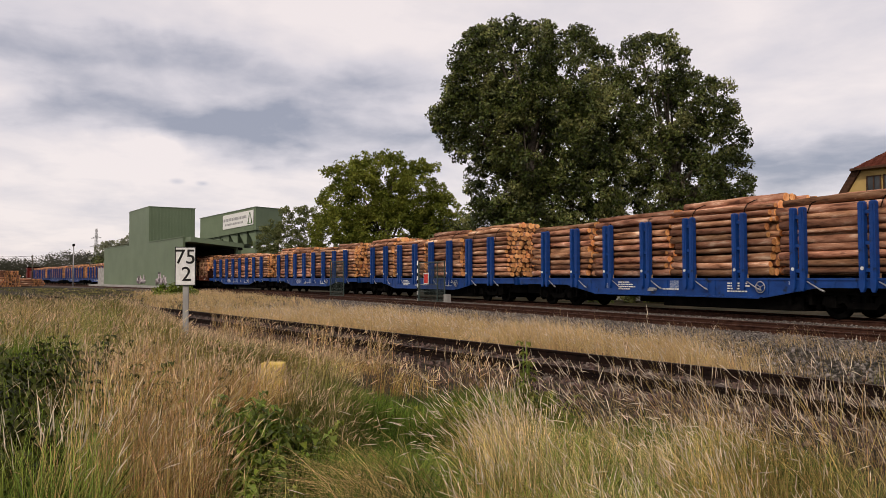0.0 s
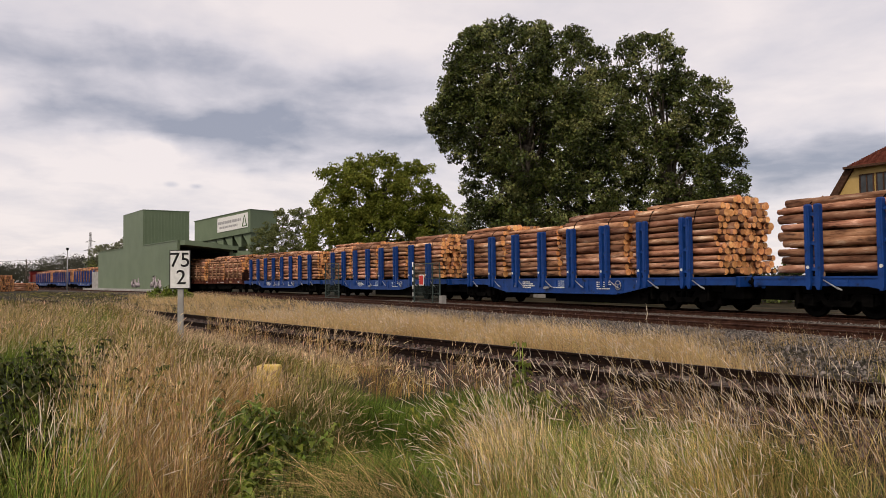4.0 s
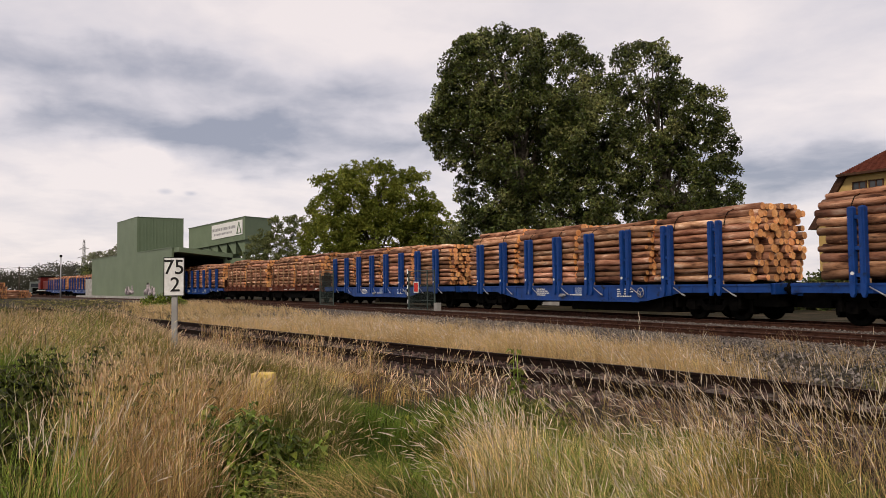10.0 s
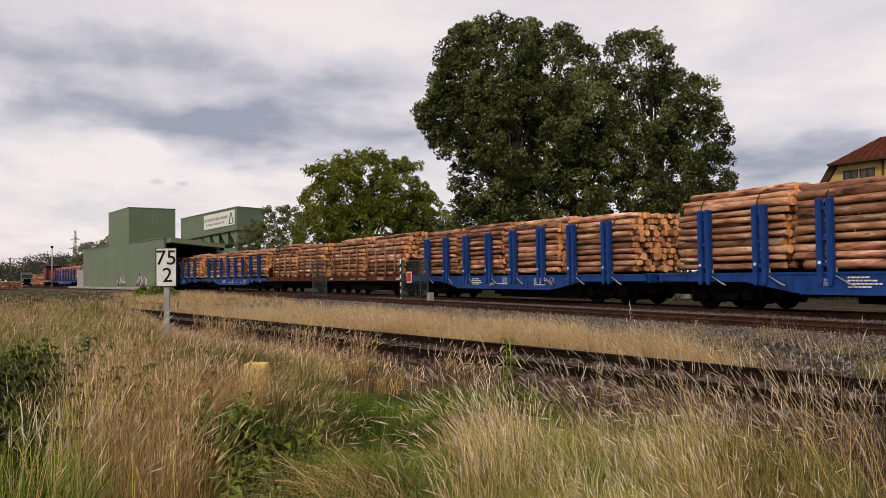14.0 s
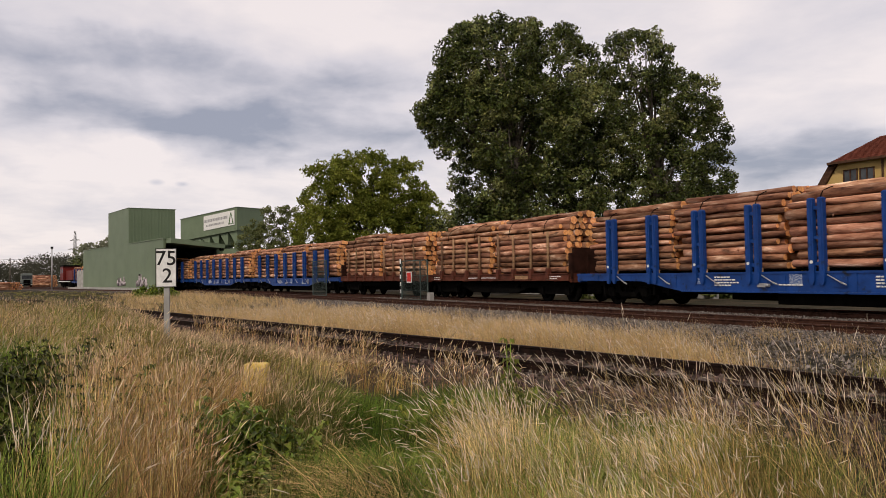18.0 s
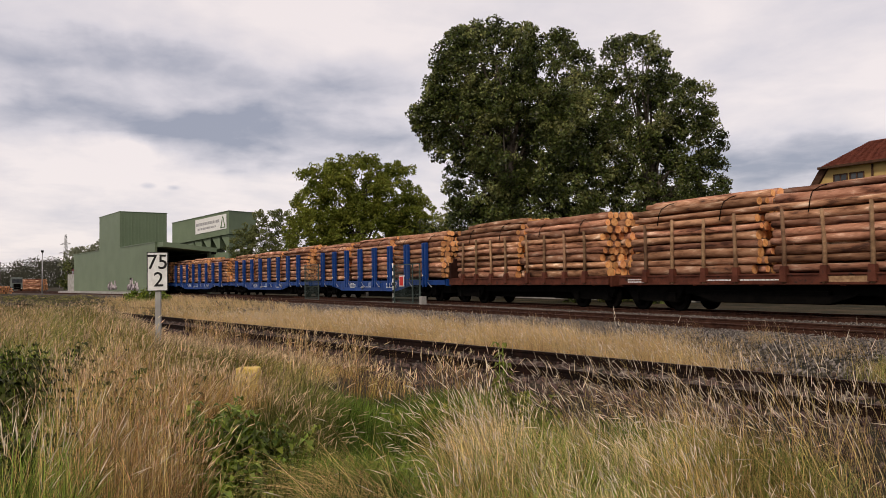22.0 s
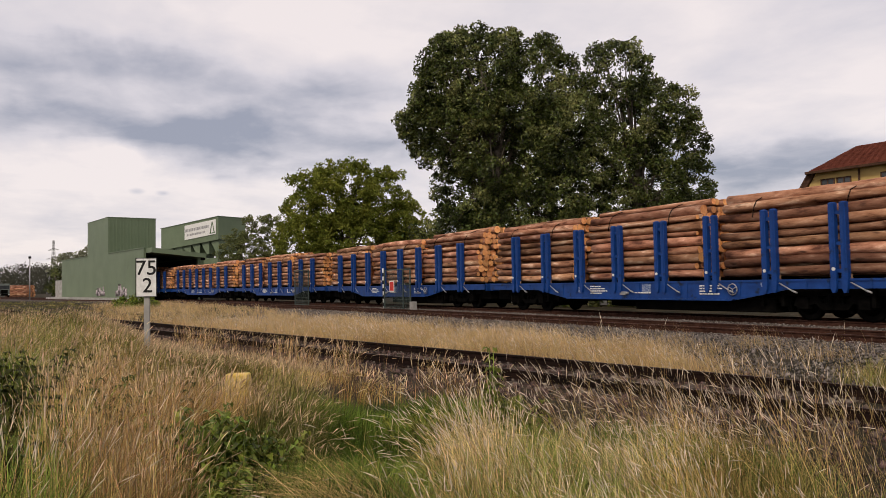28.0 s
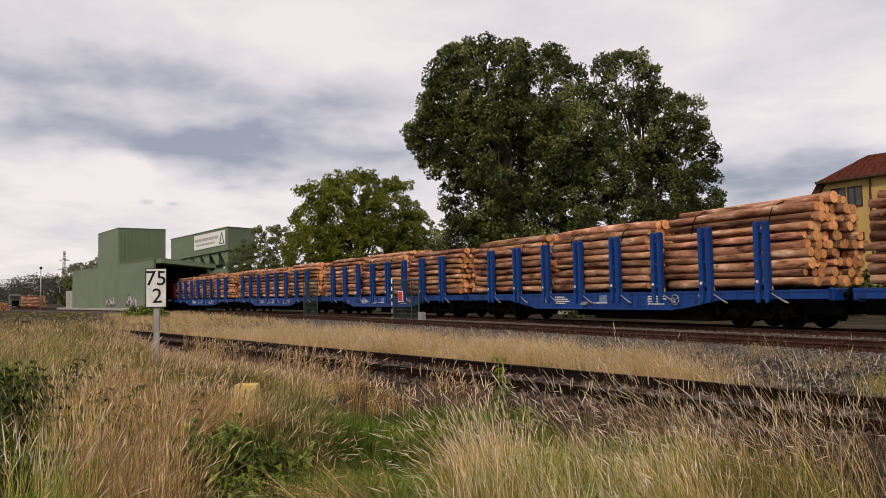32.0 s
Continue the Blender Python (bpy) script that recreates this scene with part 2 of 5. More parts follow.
FARWOOD = material("far_wood", [(0.050, 0.052, 0.036), (0.085, 0.085, 0.060)], 0.02, 8, 0.95, translucent=0.4)
DRY = material("dry_grass", [(0.10, 0.060, 0.017), (0.45, 0.31, 0.105), (0.82, 0.63, 0.29)], 0.5, 5, 0.8, island=0.8, translucent=0.1)
DRYRED = material("reddish_grass", [(0.15, 0.083, 0.024), (0.82, 0.58, 0.245)], 0.7, 5, 0.8, island=0.85, translucent=0.12)
SEED = material("seed_head", [(0.56, 0.45, 0.33), (0.84, 0.74, 0.62)], 3, 4, 0.85, island=0.4, translucent=0.25)
GRASS = material("green_grass", [(0.026, 0.056, 0.006), (0.118, 0.190, 0.026), (0.29, 0.365, 0.085)], 0.7, 5, 0.6, island=0.8, translucent=0.2)
OLIVE = material("olive_grass", [(0.036, 0.045, 0.008), (0.195, 0.190, 0.050), (0.50, 0.425, 0.165)], 0.5, 6, 0.7, island=0.85, translucent=0.14)
STRAW = material("straw_strip", [(0.48, 0.33, 0.14), (0.70, 0.52, 0.27)], 0.3, 5, 0.8, island=0.4, translucent=0.3)
YELLOW = material("yellow_paint", [(0.62, 0.42, 0.10), (0.75, 0.55, 0.18)], 6, 5, 0.7)
RED = material("red_paint", [(0.45, 0.02, 0.015), (0.55, 0.04, 0.03)], 6, 4, 0.5)
CAGE = material("green_grey_steel", [(0.045, 0.065, 0.058), (0.08, 0.105, 0.095)], 6, 5, 0.55, 0.2)
INK = material("black_lettering", [(0.012, 0.012, 0.012), (0.02, 0.02, 0.02)], 6, 3, 0.6)
GALV = material("galvanised_steel", [(0.30, 0.30, 0.30), (0.42, 0.42, 0.42)], 9, 6, 0.5, 0.5)
DARKEND = material("dark_brown_paint", [(0.016, 0.007, 0.005), (0.035, 0.014, 0.010)], 3, 6, 0.85, bump=0.15, gloss=0.06)
LORRY = material("dull_grey_green_paint", [(0.10, 0.115, 0.105), (0.17, 0.19, 0.175)], 2, 6, 0.6)
PANEL = material("faded_panel", [(0.03, 0.08, 0.24), (0.30, 0.34, 0.42)], 14, 3, 0.6, stretch=(1, 1, 4), spread=(0.45, 0.55))
DOCK = material("dark_weed_leaf", [(0.022, 0.030, 0.005), (0.092, 0.105, 0.020)], 2.0, 5, 0.55, island=0.6, translucent=0.15)
LOCORED = material("locomotive_red", [(0.10, 0.010, 0.008), (0.15, 0.018, 0.012)], 3, 6, 0.5)
# leaf green paled and greyed: the haze of distance is put into the colour
FARLEAF = material("hazy_leaf", [(0.17, 0.185, 0.12), (0.27, 0.28, 0.19)], 0.5, 5, 0.8, island=0.3, translucent=0.3)
SIDING = material("siding_ballast", [(0.012, 0.008, 0.006), (0.035, 0.024, 0.019), (0.085, 0.062, 0.05)], 22, 8, 0.95, bump=1.0, bump_scale=30)
PALE = material("pale_grass", [(0.22, 0.145, 0.045), (0.66, 0.485, 0.195), (0.90, 0.74, 0.43)], 0.6, 5, 0.8, island=0.7, translucent=0.1)
WEED = material("weed_leaf", [(0.050, 0.086, 0.009), (0.235, 0.305, 0.045)], 3.0, 5, 0.5, island=0.6, translucent=0.22, gloss=0.25)
MAINRAIL = material("main_rail", [(0.028, 0.012, 0.008), (0.075, 0.034, 0.023)], 6, 6, 0.85, bump=0.3, gloss=0.1)
SCRAWL = material("sprayed_paint", [(0.30, 0.26, 0.29), (0.55, 0.48, 0.50)], 3, 5, 0.8)
LITTER = material("dead_litter", [(0.055, 0.031, 0.022), (0.24, 0.155, 0.115)], 2, 5, 0.9, island=0.7, translucent=0.1)
DRYHEAD = material("dry_seed_head", [(0.40, 0.29, 0.16), (0.76, 0.60, 0.40)], 3, 4, 0.85, island=0.6, translucent=0.15)


# ---- mesh tools ----
class Shape:
    """Collects vertices and faces; each face keeps a material slot and a smooth flag."""

    def __init__(self):
        self.v, self.f, self.m, self.s = [], [], [], []

    def face(self, ids, mat=0, smooth=False):
        self.f.append(ids), self.m.append(mat), self.s.append(smooth)

    def box(self, x0, x1, y0, y1, z0, z1, mat=0, m=None, top=1.0):
        b = len(self.v)
        cx, cy = (x0 + x1) / 2, (y0 + y1) / 2
        for z, k in ((z0, 1.0), (z1, top)):
            for x, y in ((x0, y0), (x1, y0), (x1, y1), (x0, y1)):
                p = Vector((cx + (x - cx) * k, cy + (y - cy) * k, z))
                self.v.append(tuple(m @ p if m else p))
        for q in ((3, 2, 1, 0), (4, 5, 6, 7), (0, 1, 5, 4), (1, 2, 6, 5), (2, 3, 7, 6), (3, 0, 4, 7)):
            self.face([b + i for i in q], mat)
        return self

    def tube(self, pts, radii, n=8, mat=0, cap=None, flat=False):
        b = len(self.v)
        pts = [Vector(p) for p in pts]
        for i, p in enumerate(pts):
            d = (pts[min(i + 1, len(pts) - 1)] - pts[max(i - 1, 0)]).normalized()
            u = d.cross((0, 0, 1) if abs(d.z) < 0.9 else (1, 0, 0)).normalized()
            w = d.cross(u)
            for k in range(n):
                a = 2 * math.pi * k / n
                self.v.append(tuple(p + (u * math.cos(a) + w * math.sin(a)) * radii[i]))
        for i in range(len(pts) - 1):
            for k in range(n):
                k2 = (k + 1) % n
                self.face([b + i * n + k, b + i * n + k2, b + (i + 1) * n + k2, b + (i + 1) * n + k], mat, not flat)
        c = mat if cap is None else cap
        self.face([b + k for k in range(n - 1, -1, -1)], c)
        self.face([b + (len(pts) - 1) * n + k for k in range(n)], c)
        return self

    def prism(self, outline, y0, y1, mat=0):
        """An outline in x, z pushed from y0 to y1."""
        b, n = len(self.v), len(outline)
        for y in (y0, y1):
            self.v += [(x, y, z) for x, z in outline]
        self.face([b + i for i in range(n)], mat)
        self.face([b + n + i for i in range(n - 1, -1, -1)], mat)
        for i in range(n):
            j = (i + 1) % n
            self.face([b + j, b + i, b + n + i, b + n + j], mat)
        return self

    def mesh(self, name, *mats):
        me = bpy.data.meshes.new(name)
        me.from_pydata(self.v, [], self.f)
        for m in mats:
            me.materials.append(m)
        me.polygons.foreach_set("material_index", self.m)
        me.polygons.foreach_set("use_smooth", self.s)
        me.update()
        return me


def part(name, shape, mats, parent=None, label=""):
    mats = mats if isinstance(mats, (tuple, list)) else (mats,)
    me = shape if isinstance(shape, bpy.types.Mesh) else shape.mesh(name, *mats)
    ob = new(name, me)
    if parent:
        ob.parent = parent
    if label:
        ob["label"] = label
    return ob


def bevel(ob, w=0.01, seg=1):
    md = ob.modifiers.new("bevel", "BEVEL")
    md.width, md.segments, md.limit_method = w, seg, "ANGLE"
    return ob


def thing(name, label, category, group="", m=None):
    ob = tagged(new(name), label, category, group)
    ob.empty_display_size = 0.3
    if m:
        ob.matrix_basis = m
    return ob


def cloud_mesh(name, verts, faces_per, count, mats):
    """verts: count x k x 3 array; faces_per: faces within one piece."""
    me = bpy.data.meshes.new(name)
    k = verts.shape[1]
    base = np.arange(count)[:, None] * k
    allf, sizes = [], []
    for fc in faces_per:
        allf.append(base + np.array(fc)[None, :])
    idx = np.concatenate([a.reshape(count, -1) for a in allf], axis=1).ravel()
    lens = np.tile(np.array([len(fc) for fc in faces_per]), count)
    starts = np.concatenate([[0], np.cumsum(lens)[:-1]])
    me.vertices.add(count * k)
    me.vertices.foreach_set("co", verts.astype(np.float32).ravel())
    me.loops.add(len(idx))
    me.loops.foreach_set("vertex_index", idx.astype(np.int32))
    me.polygons.add(len(lens))
    me.polygons.foreach_set("loop_start", starts.astype(np.int32))
    me.polygons.foreach_set("loop_total", lens.astype(np.int32))
    for m in mats:
        me.materials.append(m)
    me.update(calc_edges=True)
    me.validate()
    return me


# ---- plan: the line of the train ----
TRAIN_Y, MID_Y = 20.6, 16.2
BEND_X, BEND_R, BEND_END = -28.0, 480.0, -112.0


def line(s, off=0.0):
    """Point, and turn in degrees, at s metres along the train's line; off: metres to its far side."""
    if s >= BEND_X:
        return s, TRAIN_Y + off, 0.0
    a = (BEND_X - max(s, BEND_END)) / BEND_R
    r, rest = BEND_R + off, max(0.0, BEND_END - s)
    return BEND_X - r * math.sin(a) - rest * math.cos(a), TRAIN_Y - BEND_R + r * math.cos(a) - rest * math.sin(a), math.degrees(a)


NEAR_T = 9.14
NEAR_N = (-math.sin(radians(NEAR_T)), math.cos(radians(NEAR_T)))
NEAR_D = 8.33


def near_line(s, off=0.0):
    """Point at s metres along the near track; off: to its far side."""
    c, d = math.cos(radians(NEAR_T)), NEAR_D + off
    return s * c + NEAR_N[0] * d, s * -NEAR_N[0] + NEAR_N[1] * d


def travel(t):
    return 3.33224 * t + 0.022019 * t ** 2 - 0.0003247 * t ** 3 + 0.000005 * t ** 4


# ---- ground ----
def ground_height(x, y):
    near = NEAR_N[0] * x + NEAR_N[1] * y - NEAR_D
    z = -0.22 + 0.05 * noise.noise((x * 0.25, y * 0.25, 0.0)) + 0.02 * noise.noise((x * 1.3, y * 1.3, 4.0))
    if -60 < x < 30:
        bed = max(0.0, 1 - max(0.0, abs(near) - 1.5) / 0.9)
        z = z * (1 - bed) + -0.17 * bed
        bed = max(0.0, 1 - max(0.0, abs(y - 17.4) - 5.4) / 1.0)
        z = z * (1 - bed) + -0.17 * bed
    d = math.hypot(x, y)
    if near < -1.5 and d < 12:
        z += 0.02
    return z


def build_ground():
    s = Shape()
    def grid(a, b, n):
        return [a + (b - a) * i / n for i in range(n + 1)]
    xs = [-3000, -1200, -600, -300, -200, -150, -120, -90] + grid(-70, -30, 32) + grid(-29.4, 14, 74) + [20, 40, 90, 300, 1200, 3000]
    ys = [-3000, -1200, -400, -150, -60, -30, -18, -12] + grid(-8, 26, 58) + [30, 36, 45, 60, 90, 200, 600, 1500, 3000]
    for x in xs:
        for y in ys:
            s.v.append((x, y, ground_height(x, y)))
    n = len(ys)
    for i in range(len(xs) - 1):
        for j in range(n - 1):
            s.face([i * n + j, (i + 1) * n + j, (i + 1) * n + j + 1, i * n + j + 1], 0, True)
    tagged(part("ground", s, SOIL), "dry grassy earth and soil reaching to the horizon", "ground", kind="structure")


build_ground()


def build_bed(name, label, point, s0, s1, half, top, stuff_mat):
    """A ballast bed with sloping shoulders along a line."""
    s = Shape()
    n = int((s1 - s0) / 1.0)
    prof = [(-half - 0.9, -0.26), (-half, top), (0.0, top + 0.01), (half, top), (half + 0.5, -0.24)]
    for i in range(n + 1):
        q = s0 + (s1 - s0) * i / n
        for off, z in prof:
            x, y = point(q, off)[:2]
            s.v.append((x, y, z + 0.025 * noise.noise((x * 2, y * 2, 1.0))))
    k = len(prof)
    for i in range(n):
        for j in range(k - 1):
            s.face([i * k + j, (i + 1) * k + j, (i + 1) * k + j + 1, i * k + j + 1], 0, True)
    return tagged(part(name, s, stuff_mat), label, "track bed", kind="structure")


def rail_shape(point, s0, s1, step, off):
    prof = [(-0.075, -0.17), (0.075, -0.17), (0.075, -0.155), (0.012, -0.13), (0.012, -0.045), (0.036, -0.03), (0.036, -0.004), (0.026, 0.0), (-0.026, 0.0), (-0.036, -0.004), (-0.036, -0.03), (-0.012, -0.045), (-0.012, -0.13), (-0.075, -0.155)]
    s, k = Shape(), len(prof)
    n = max(1, int((s1 - s0) / step))
    for i in range(n + 1):
        q = s0 + (s1 - s0) * i / n
        for o, z in prof:
            x, y = point(q, off + o)[:2]
            s.v.append((x, y, z))
    for i in range(n):
        for j in range(k):
            j2 = (j + 1) % k
            s.face([i * k + j, (i + 1) * k + j, (i + 1) * k + j2, i * k + j2], 1 if j in (7,) else 0)
    s.face(list(range(k)), 0)
    s.face([n * k + j for j in range(k - 1, -1, -1)], 0)
    return s


def sleeper_mesh(length=2.4):
    s = Shape()
    s.box(-0.13, 0.13, -length / 2, length / 2, -0.32, -0.165, 0, None, 0.96)
    for y in (-0.75, 0.75):
        s.box(-0.16, 0.16, y - 0.16, y + 0.16, -0.165, -0.158)
        for dx in (-0.1, 0.1):
            for dy in (-0.1, 0.1):
                s.tube([(dx, y + dy, -0.16), (dx, y + dy, -0.12)], [0.022, 0.02], 6)
    return s.mesh("sleeper", SLEEPER)


SLEEPER_MESH = sleeper_mesh()


def build_tracks():
    beds = [("track_bed", "brown stony ballast of the overgrown siding", near_line, -62.0, 30.0, 1.5, -0.20, SIDING)]
    mid = lambda q, off=0.0: line(q, MID_Y - TRAIN_Y + off)
    build_bed(*beds[0])
    build_bed("track_bed", "grey ballast under the two main tracks", lambda q, off=0.0: line(q, -3.2 + off), -260.0, 40.0, 5.4, -0.19, BALLAST)
    # dark strip laid over the grey bed, standing in for the train's shade
    build_bed("track_bed", "dark brown ballast under the running line, with the train's shade in its colour", lambda q, off=0.0: line(q, off), -260.0, 40.0, 1.35, -0.168, SIDING)
    near = thing("near_railway_track", "rusty overgrown siding track with dark rails", "railway track")
    near["kind"] = "structure"
    for off in (-0.7525, 0.7525):
        part("rail", rail_shape(near_line, -62, 30, 2.0, off), (RAIL, RAILTOP), near)
    q = -62.0
    while q < 24:
        x, y = near_line(q)
        ob = part("sleeper", SLEEPER_MESH, (), near)
        ob.matrix_basis = pose(x, y, 0.0, 0, 0, NEAR_T + random.uniform(-1.5, 1.5))
        q += 0.63
    for name, label, fn, lo in (("middle_railway_track", "rusty empty middle track on grey ballast", mid, -260), ("main_railway_track", "main track that the timber train runs on", line, -260)):
        tr = thing(name, label, "railway track")
        tr["kind"] = "structure"
        for off in (-0.7525, 0.7525):
            part("rail", rail_shape(fn, lo, 40, 4.0, off), (MAINRAIL, RAILTOP), tr)
        s = Shape()
        q = -120.0
        while q < 20:
            x, y, a = fn(q)
            s.box(-0.13, 0.13, -1.2, 1.2, -0.3, -0.165, 0, pose(x, y, 0, 0, 0, a))
            q += 0.62
        tagged(part("sleepers", s, SLEEPER, tr), kind="stuff")


build_tracks()


# ---- timber wagons ----
MOVERS = []


def wheel_mesh():
    s = Shape()
    s.tube([(0, -0.068, 0), (0, -0.06, 0), (0, 0.062, 0), (0, 0.07, 0)], [0.42, 0.46, 0.465, 0.40], 24)
    s.tube([(0, -0.072, 0), (0, -0.09, 0)], [0.30, 0.12], 16)
    s.tube([(0, -0.09, 0), (0, -0.16, 0)], [0.08, 0.08], 10)
    return s.mesh("wheel", BLACK)


WHEEL = wheel_mesh()


def bogie(parent, x):
    s = Shape()
    for y in (-1.0, 1.0):
        s.prism([(-1.25, 0.42), (-1.15, 0.66), (-0.5, 0.72), (-0.35, 0.5), (0.35, 0.5), (0.5, 0.72), (1.15, 0.66), (1.25, 0.42), (1.0, 0.36), (0.55, 0.5), (0.4, 0.32), (-0.4, 0.32), (-0.55, 0.5), (-1.0, 0.36)], y - 0.06, y + 0.06)
        for ax in (-0.9, 0.9):
            s.box(ax - 0.16, ax + 0.16, y - 0.13, y + 0.13, 0.34, 0.66)
        for dx in (-0.12, 0.12):
            s.tube([(dx, y, 0.5), (dx, y, 0.74)], [0.07, 0.07], 8)
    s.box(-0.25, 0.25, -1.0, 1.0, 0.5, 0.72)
    # plates and boxes added as dark bulk, standing in for shade round the wheels
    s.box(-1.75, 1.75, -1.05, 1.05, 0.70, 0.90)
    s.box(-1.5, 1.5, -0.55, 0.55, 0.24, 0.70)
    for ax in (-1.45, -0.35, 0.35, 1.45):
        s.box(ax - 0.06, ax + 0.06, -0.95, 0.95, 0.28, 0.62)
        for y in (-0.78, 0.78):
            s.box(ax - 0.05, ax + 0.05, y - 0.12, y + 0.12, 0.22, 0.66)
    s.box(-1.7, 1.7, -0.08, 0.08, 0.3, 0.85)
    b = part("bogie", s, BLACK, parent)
    b.location = (x, 0, 0)
    for ax in (-0.9, 0.9):
        for y, r in ((-0.75, 0), (0.75, 180)):
            w = part("wheel", WHEEL, (), b)
            w.matrix_basis = pose(ax, y, 0.46, 0, 0, r)
        part("axle", Shape().tube([(ax, -0.75, 0.46), (ax, 0.75, 0.46)], [0.075, 0.075], 8), BLACK, b)
    return b


def buffers(parent, half, z=1.02, mat=None):
    for sx in (-1, 1):
        for y in (-0.875, 0.875):
            s = Shape()
            s.tube([(sx * (half - 0.62), y, z), (sx * (half - 0.3), y, z)], [0.12, 0.11], 10)
            s.tube([(sx * (half - 0.3), y, z), (sx * (half - 0.04), y, z)], [0.07, 0.07], 10)
            s.tube([(sx * (half - 0.05), y, z), (sx * half, y, z)], [0.23, 0.22], 14)
            part("buffer", s, BLACK, parent)
        s = Shape()
        s.tube([(sx * (half - 0.7), 0, 0.95), (sx * (half - 0.1), 0, 0.92), (sx * half, 0, 0.80)], [0.05, 0.05, 0.045], 8)
        part("coupling", s, BLACK, parent)


def stake_mesh(h0, h1):
    """A twin-post steel stake with foot brackets and a cap; faces -y."""
    s = Shape()
    for dx in (-0.16, 0.16):
        s.box(dx - 0.085, dx + 0.085, -0.075, 0.075, h0 + 0.12, h1)
        s.box(dx - 0.085, dx + 0.085, -0.08, 0.07, h1, h1 + 0.04, 0, None, 0.6)
        s.prism([(dx - 0.085, h0 + 0.12), (dx + 0.085, h0 + 0.12), (dx + 0.075, h0 - 0.14), (dx + 0.035, h0 - 0.24), (dx - 0.035, h0 - 0.24), (dx - 0.075, h0 - 0.14)], -0.085, 0.0)
        s.box(dx - 0.03, dx + 0.03, -0.09, -0.075, h0 + 0.12, h1 - 0.02)
    for z in (h0 + 0.35, (h0 + h1) / 2, h1 - 0.25):
        s.box(-0.08, 0.08, -0.03, 0.05, z - 0.05, z + 0.05)
    return s.mesh("stake", BLUE)


STAKE = stake_mesh(1.04, 3.20)
STAKE_X = [-7.56 + 2.16 * i for i in range(8)]
SIDE = 1.39


def lettering(parent, x, z, rows, width, y=-SIDE - 0.045, thick=0.004):
    s = Shape()
    rnd = random.Random(int(x * 100))
    for i, w in enumerate(rows):
        a = x
        while a < x + width * w:
            b = a + rnd.uniform(0.05, 0.14)
            s.box(a, b, y - thick, y, z - i * 0.085 - 0.024, z - i * 0.085 + 0.018)
            a = b + 0.025
    return part("lettering", s, WHITE, parent, "white lettering")


def blue_wagon():
    w = thing("timber_wagon", "blue bogie timber wagon with twin steel stakes, moving", "railway wagon", "timber train")
    L = 9.67
    out = [(-L, 1.16), (L, 1.16), (L, 0.92), (6.0, 0.90), (4.3, 0.60), (3.9, 0.56), (-3.9, 0.56), (-4.3, 0.60), (-6.0, 0.90), (-L, 0.92)]
    for y in (-SIDE, SIDE):
        s = Shape()
        s.prism(out, y - 0.02, y + 0.02)
        s.box(-L, L, y - 0.05, y + 0.05, 1.12, 1.18)
        s.prism([(-4.1, 0.60), (4.1, 0.60), (4.0, 0.55), (-4.0, 0.55)], y - 0.09, y + 0.09)
        for x in (-8.4, -7.2, -6.54, -4.3, -2.2, 0, 2.2, 4.3, 6.54, 7.2, 8.4):
            zb = 0.92 if abs(x) > 6 else (0.62 if abs(x) < 4.2 else 0.7)
            s.box(x - 0.025, x + 0.025, y - 0.04, y + 0.04, zb, 1.12)
        part("side_sill", s, BLUE, w)
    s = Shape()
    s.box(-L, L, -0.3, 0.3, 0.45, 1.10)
    # cross plates added to darken the gaps where shade lies
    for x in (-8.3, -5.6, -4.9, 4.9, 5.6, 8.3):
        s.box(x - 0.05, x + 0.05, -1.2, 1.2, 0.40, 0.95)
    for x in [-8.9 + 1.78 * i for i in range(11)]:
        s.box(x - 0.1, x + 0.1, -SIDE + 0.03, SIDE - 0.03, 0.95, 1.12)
    # solid blocks added beside the bogies, filling in the shade
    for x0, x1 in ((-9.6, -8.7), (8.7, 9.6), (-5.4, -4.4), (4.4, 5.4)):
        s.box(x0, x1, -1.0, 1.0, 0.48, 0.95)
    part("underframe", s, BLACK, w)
    for sx in (-1, 1):
        s = Shape().box(sx * L - 0.08, sx * L + 0.08, -1.33, 1.33, 0.86, 1.20)
        s.box(sx * (L + 0.08), sx * (L + 0.14), -0.35, 0.35, 0.80, 1.10)
        bevel(part("end_beam", s, BLUE, w), 0.015)
    for x in STAKE_X:
        b = Shape().box(x - 0.14, x + 0.14, -SIDE, SIDE, 1.185, 1.26)
        part("bolster", b, BLACK, w)
        for y, r in ((-SIDE - 0.02, 0), (SIDE + 0.02, 180)):
            st = part("stake", STAKE, (), w)
            st.matrix_basis = pose(x, y, 0, 0, 0, r)
            if y < 0:
                d = Shape().tube([(x - 0.14, y - 0.10, 1.44), (x - 0.14, y - 0.082, 1.44)], [0.05, 0.05], 12)
                part("marker_disc", d, WHITE, w, "round white marker")
        lv = Shape().tube([(x + 0.3, -SIDE - 0.06, 1.08), (x + 0.75, -SIDE - 0.12, 0.86)], [0.018, 0.018], 6)
        lv.tube([(x + 0.75, -SIDE - 0.12, 0.86), (x + 0.9, -SIDE - 0.12, 0.80)], [0.03, 0.025], 6)
        part("tension_lever", lv, GALV, w)
        part("load_strap", Shape().box(x + 0.28, x + 0.33, -SIDE - 0.01, -SIDE + 0.0, 1.15, 1.3), STAKEWOOD, w)
    lettering(w, 2.75, 1.02, (0.9, 1.0, 0.5, 0.85), 0.85)
    lettering(w, -0.2, 0.80, (1.0,), 0.8)
    lettering(w, -2.6, 1.03, (0.6, 0.75, 1.0, 0.7), 0.95)
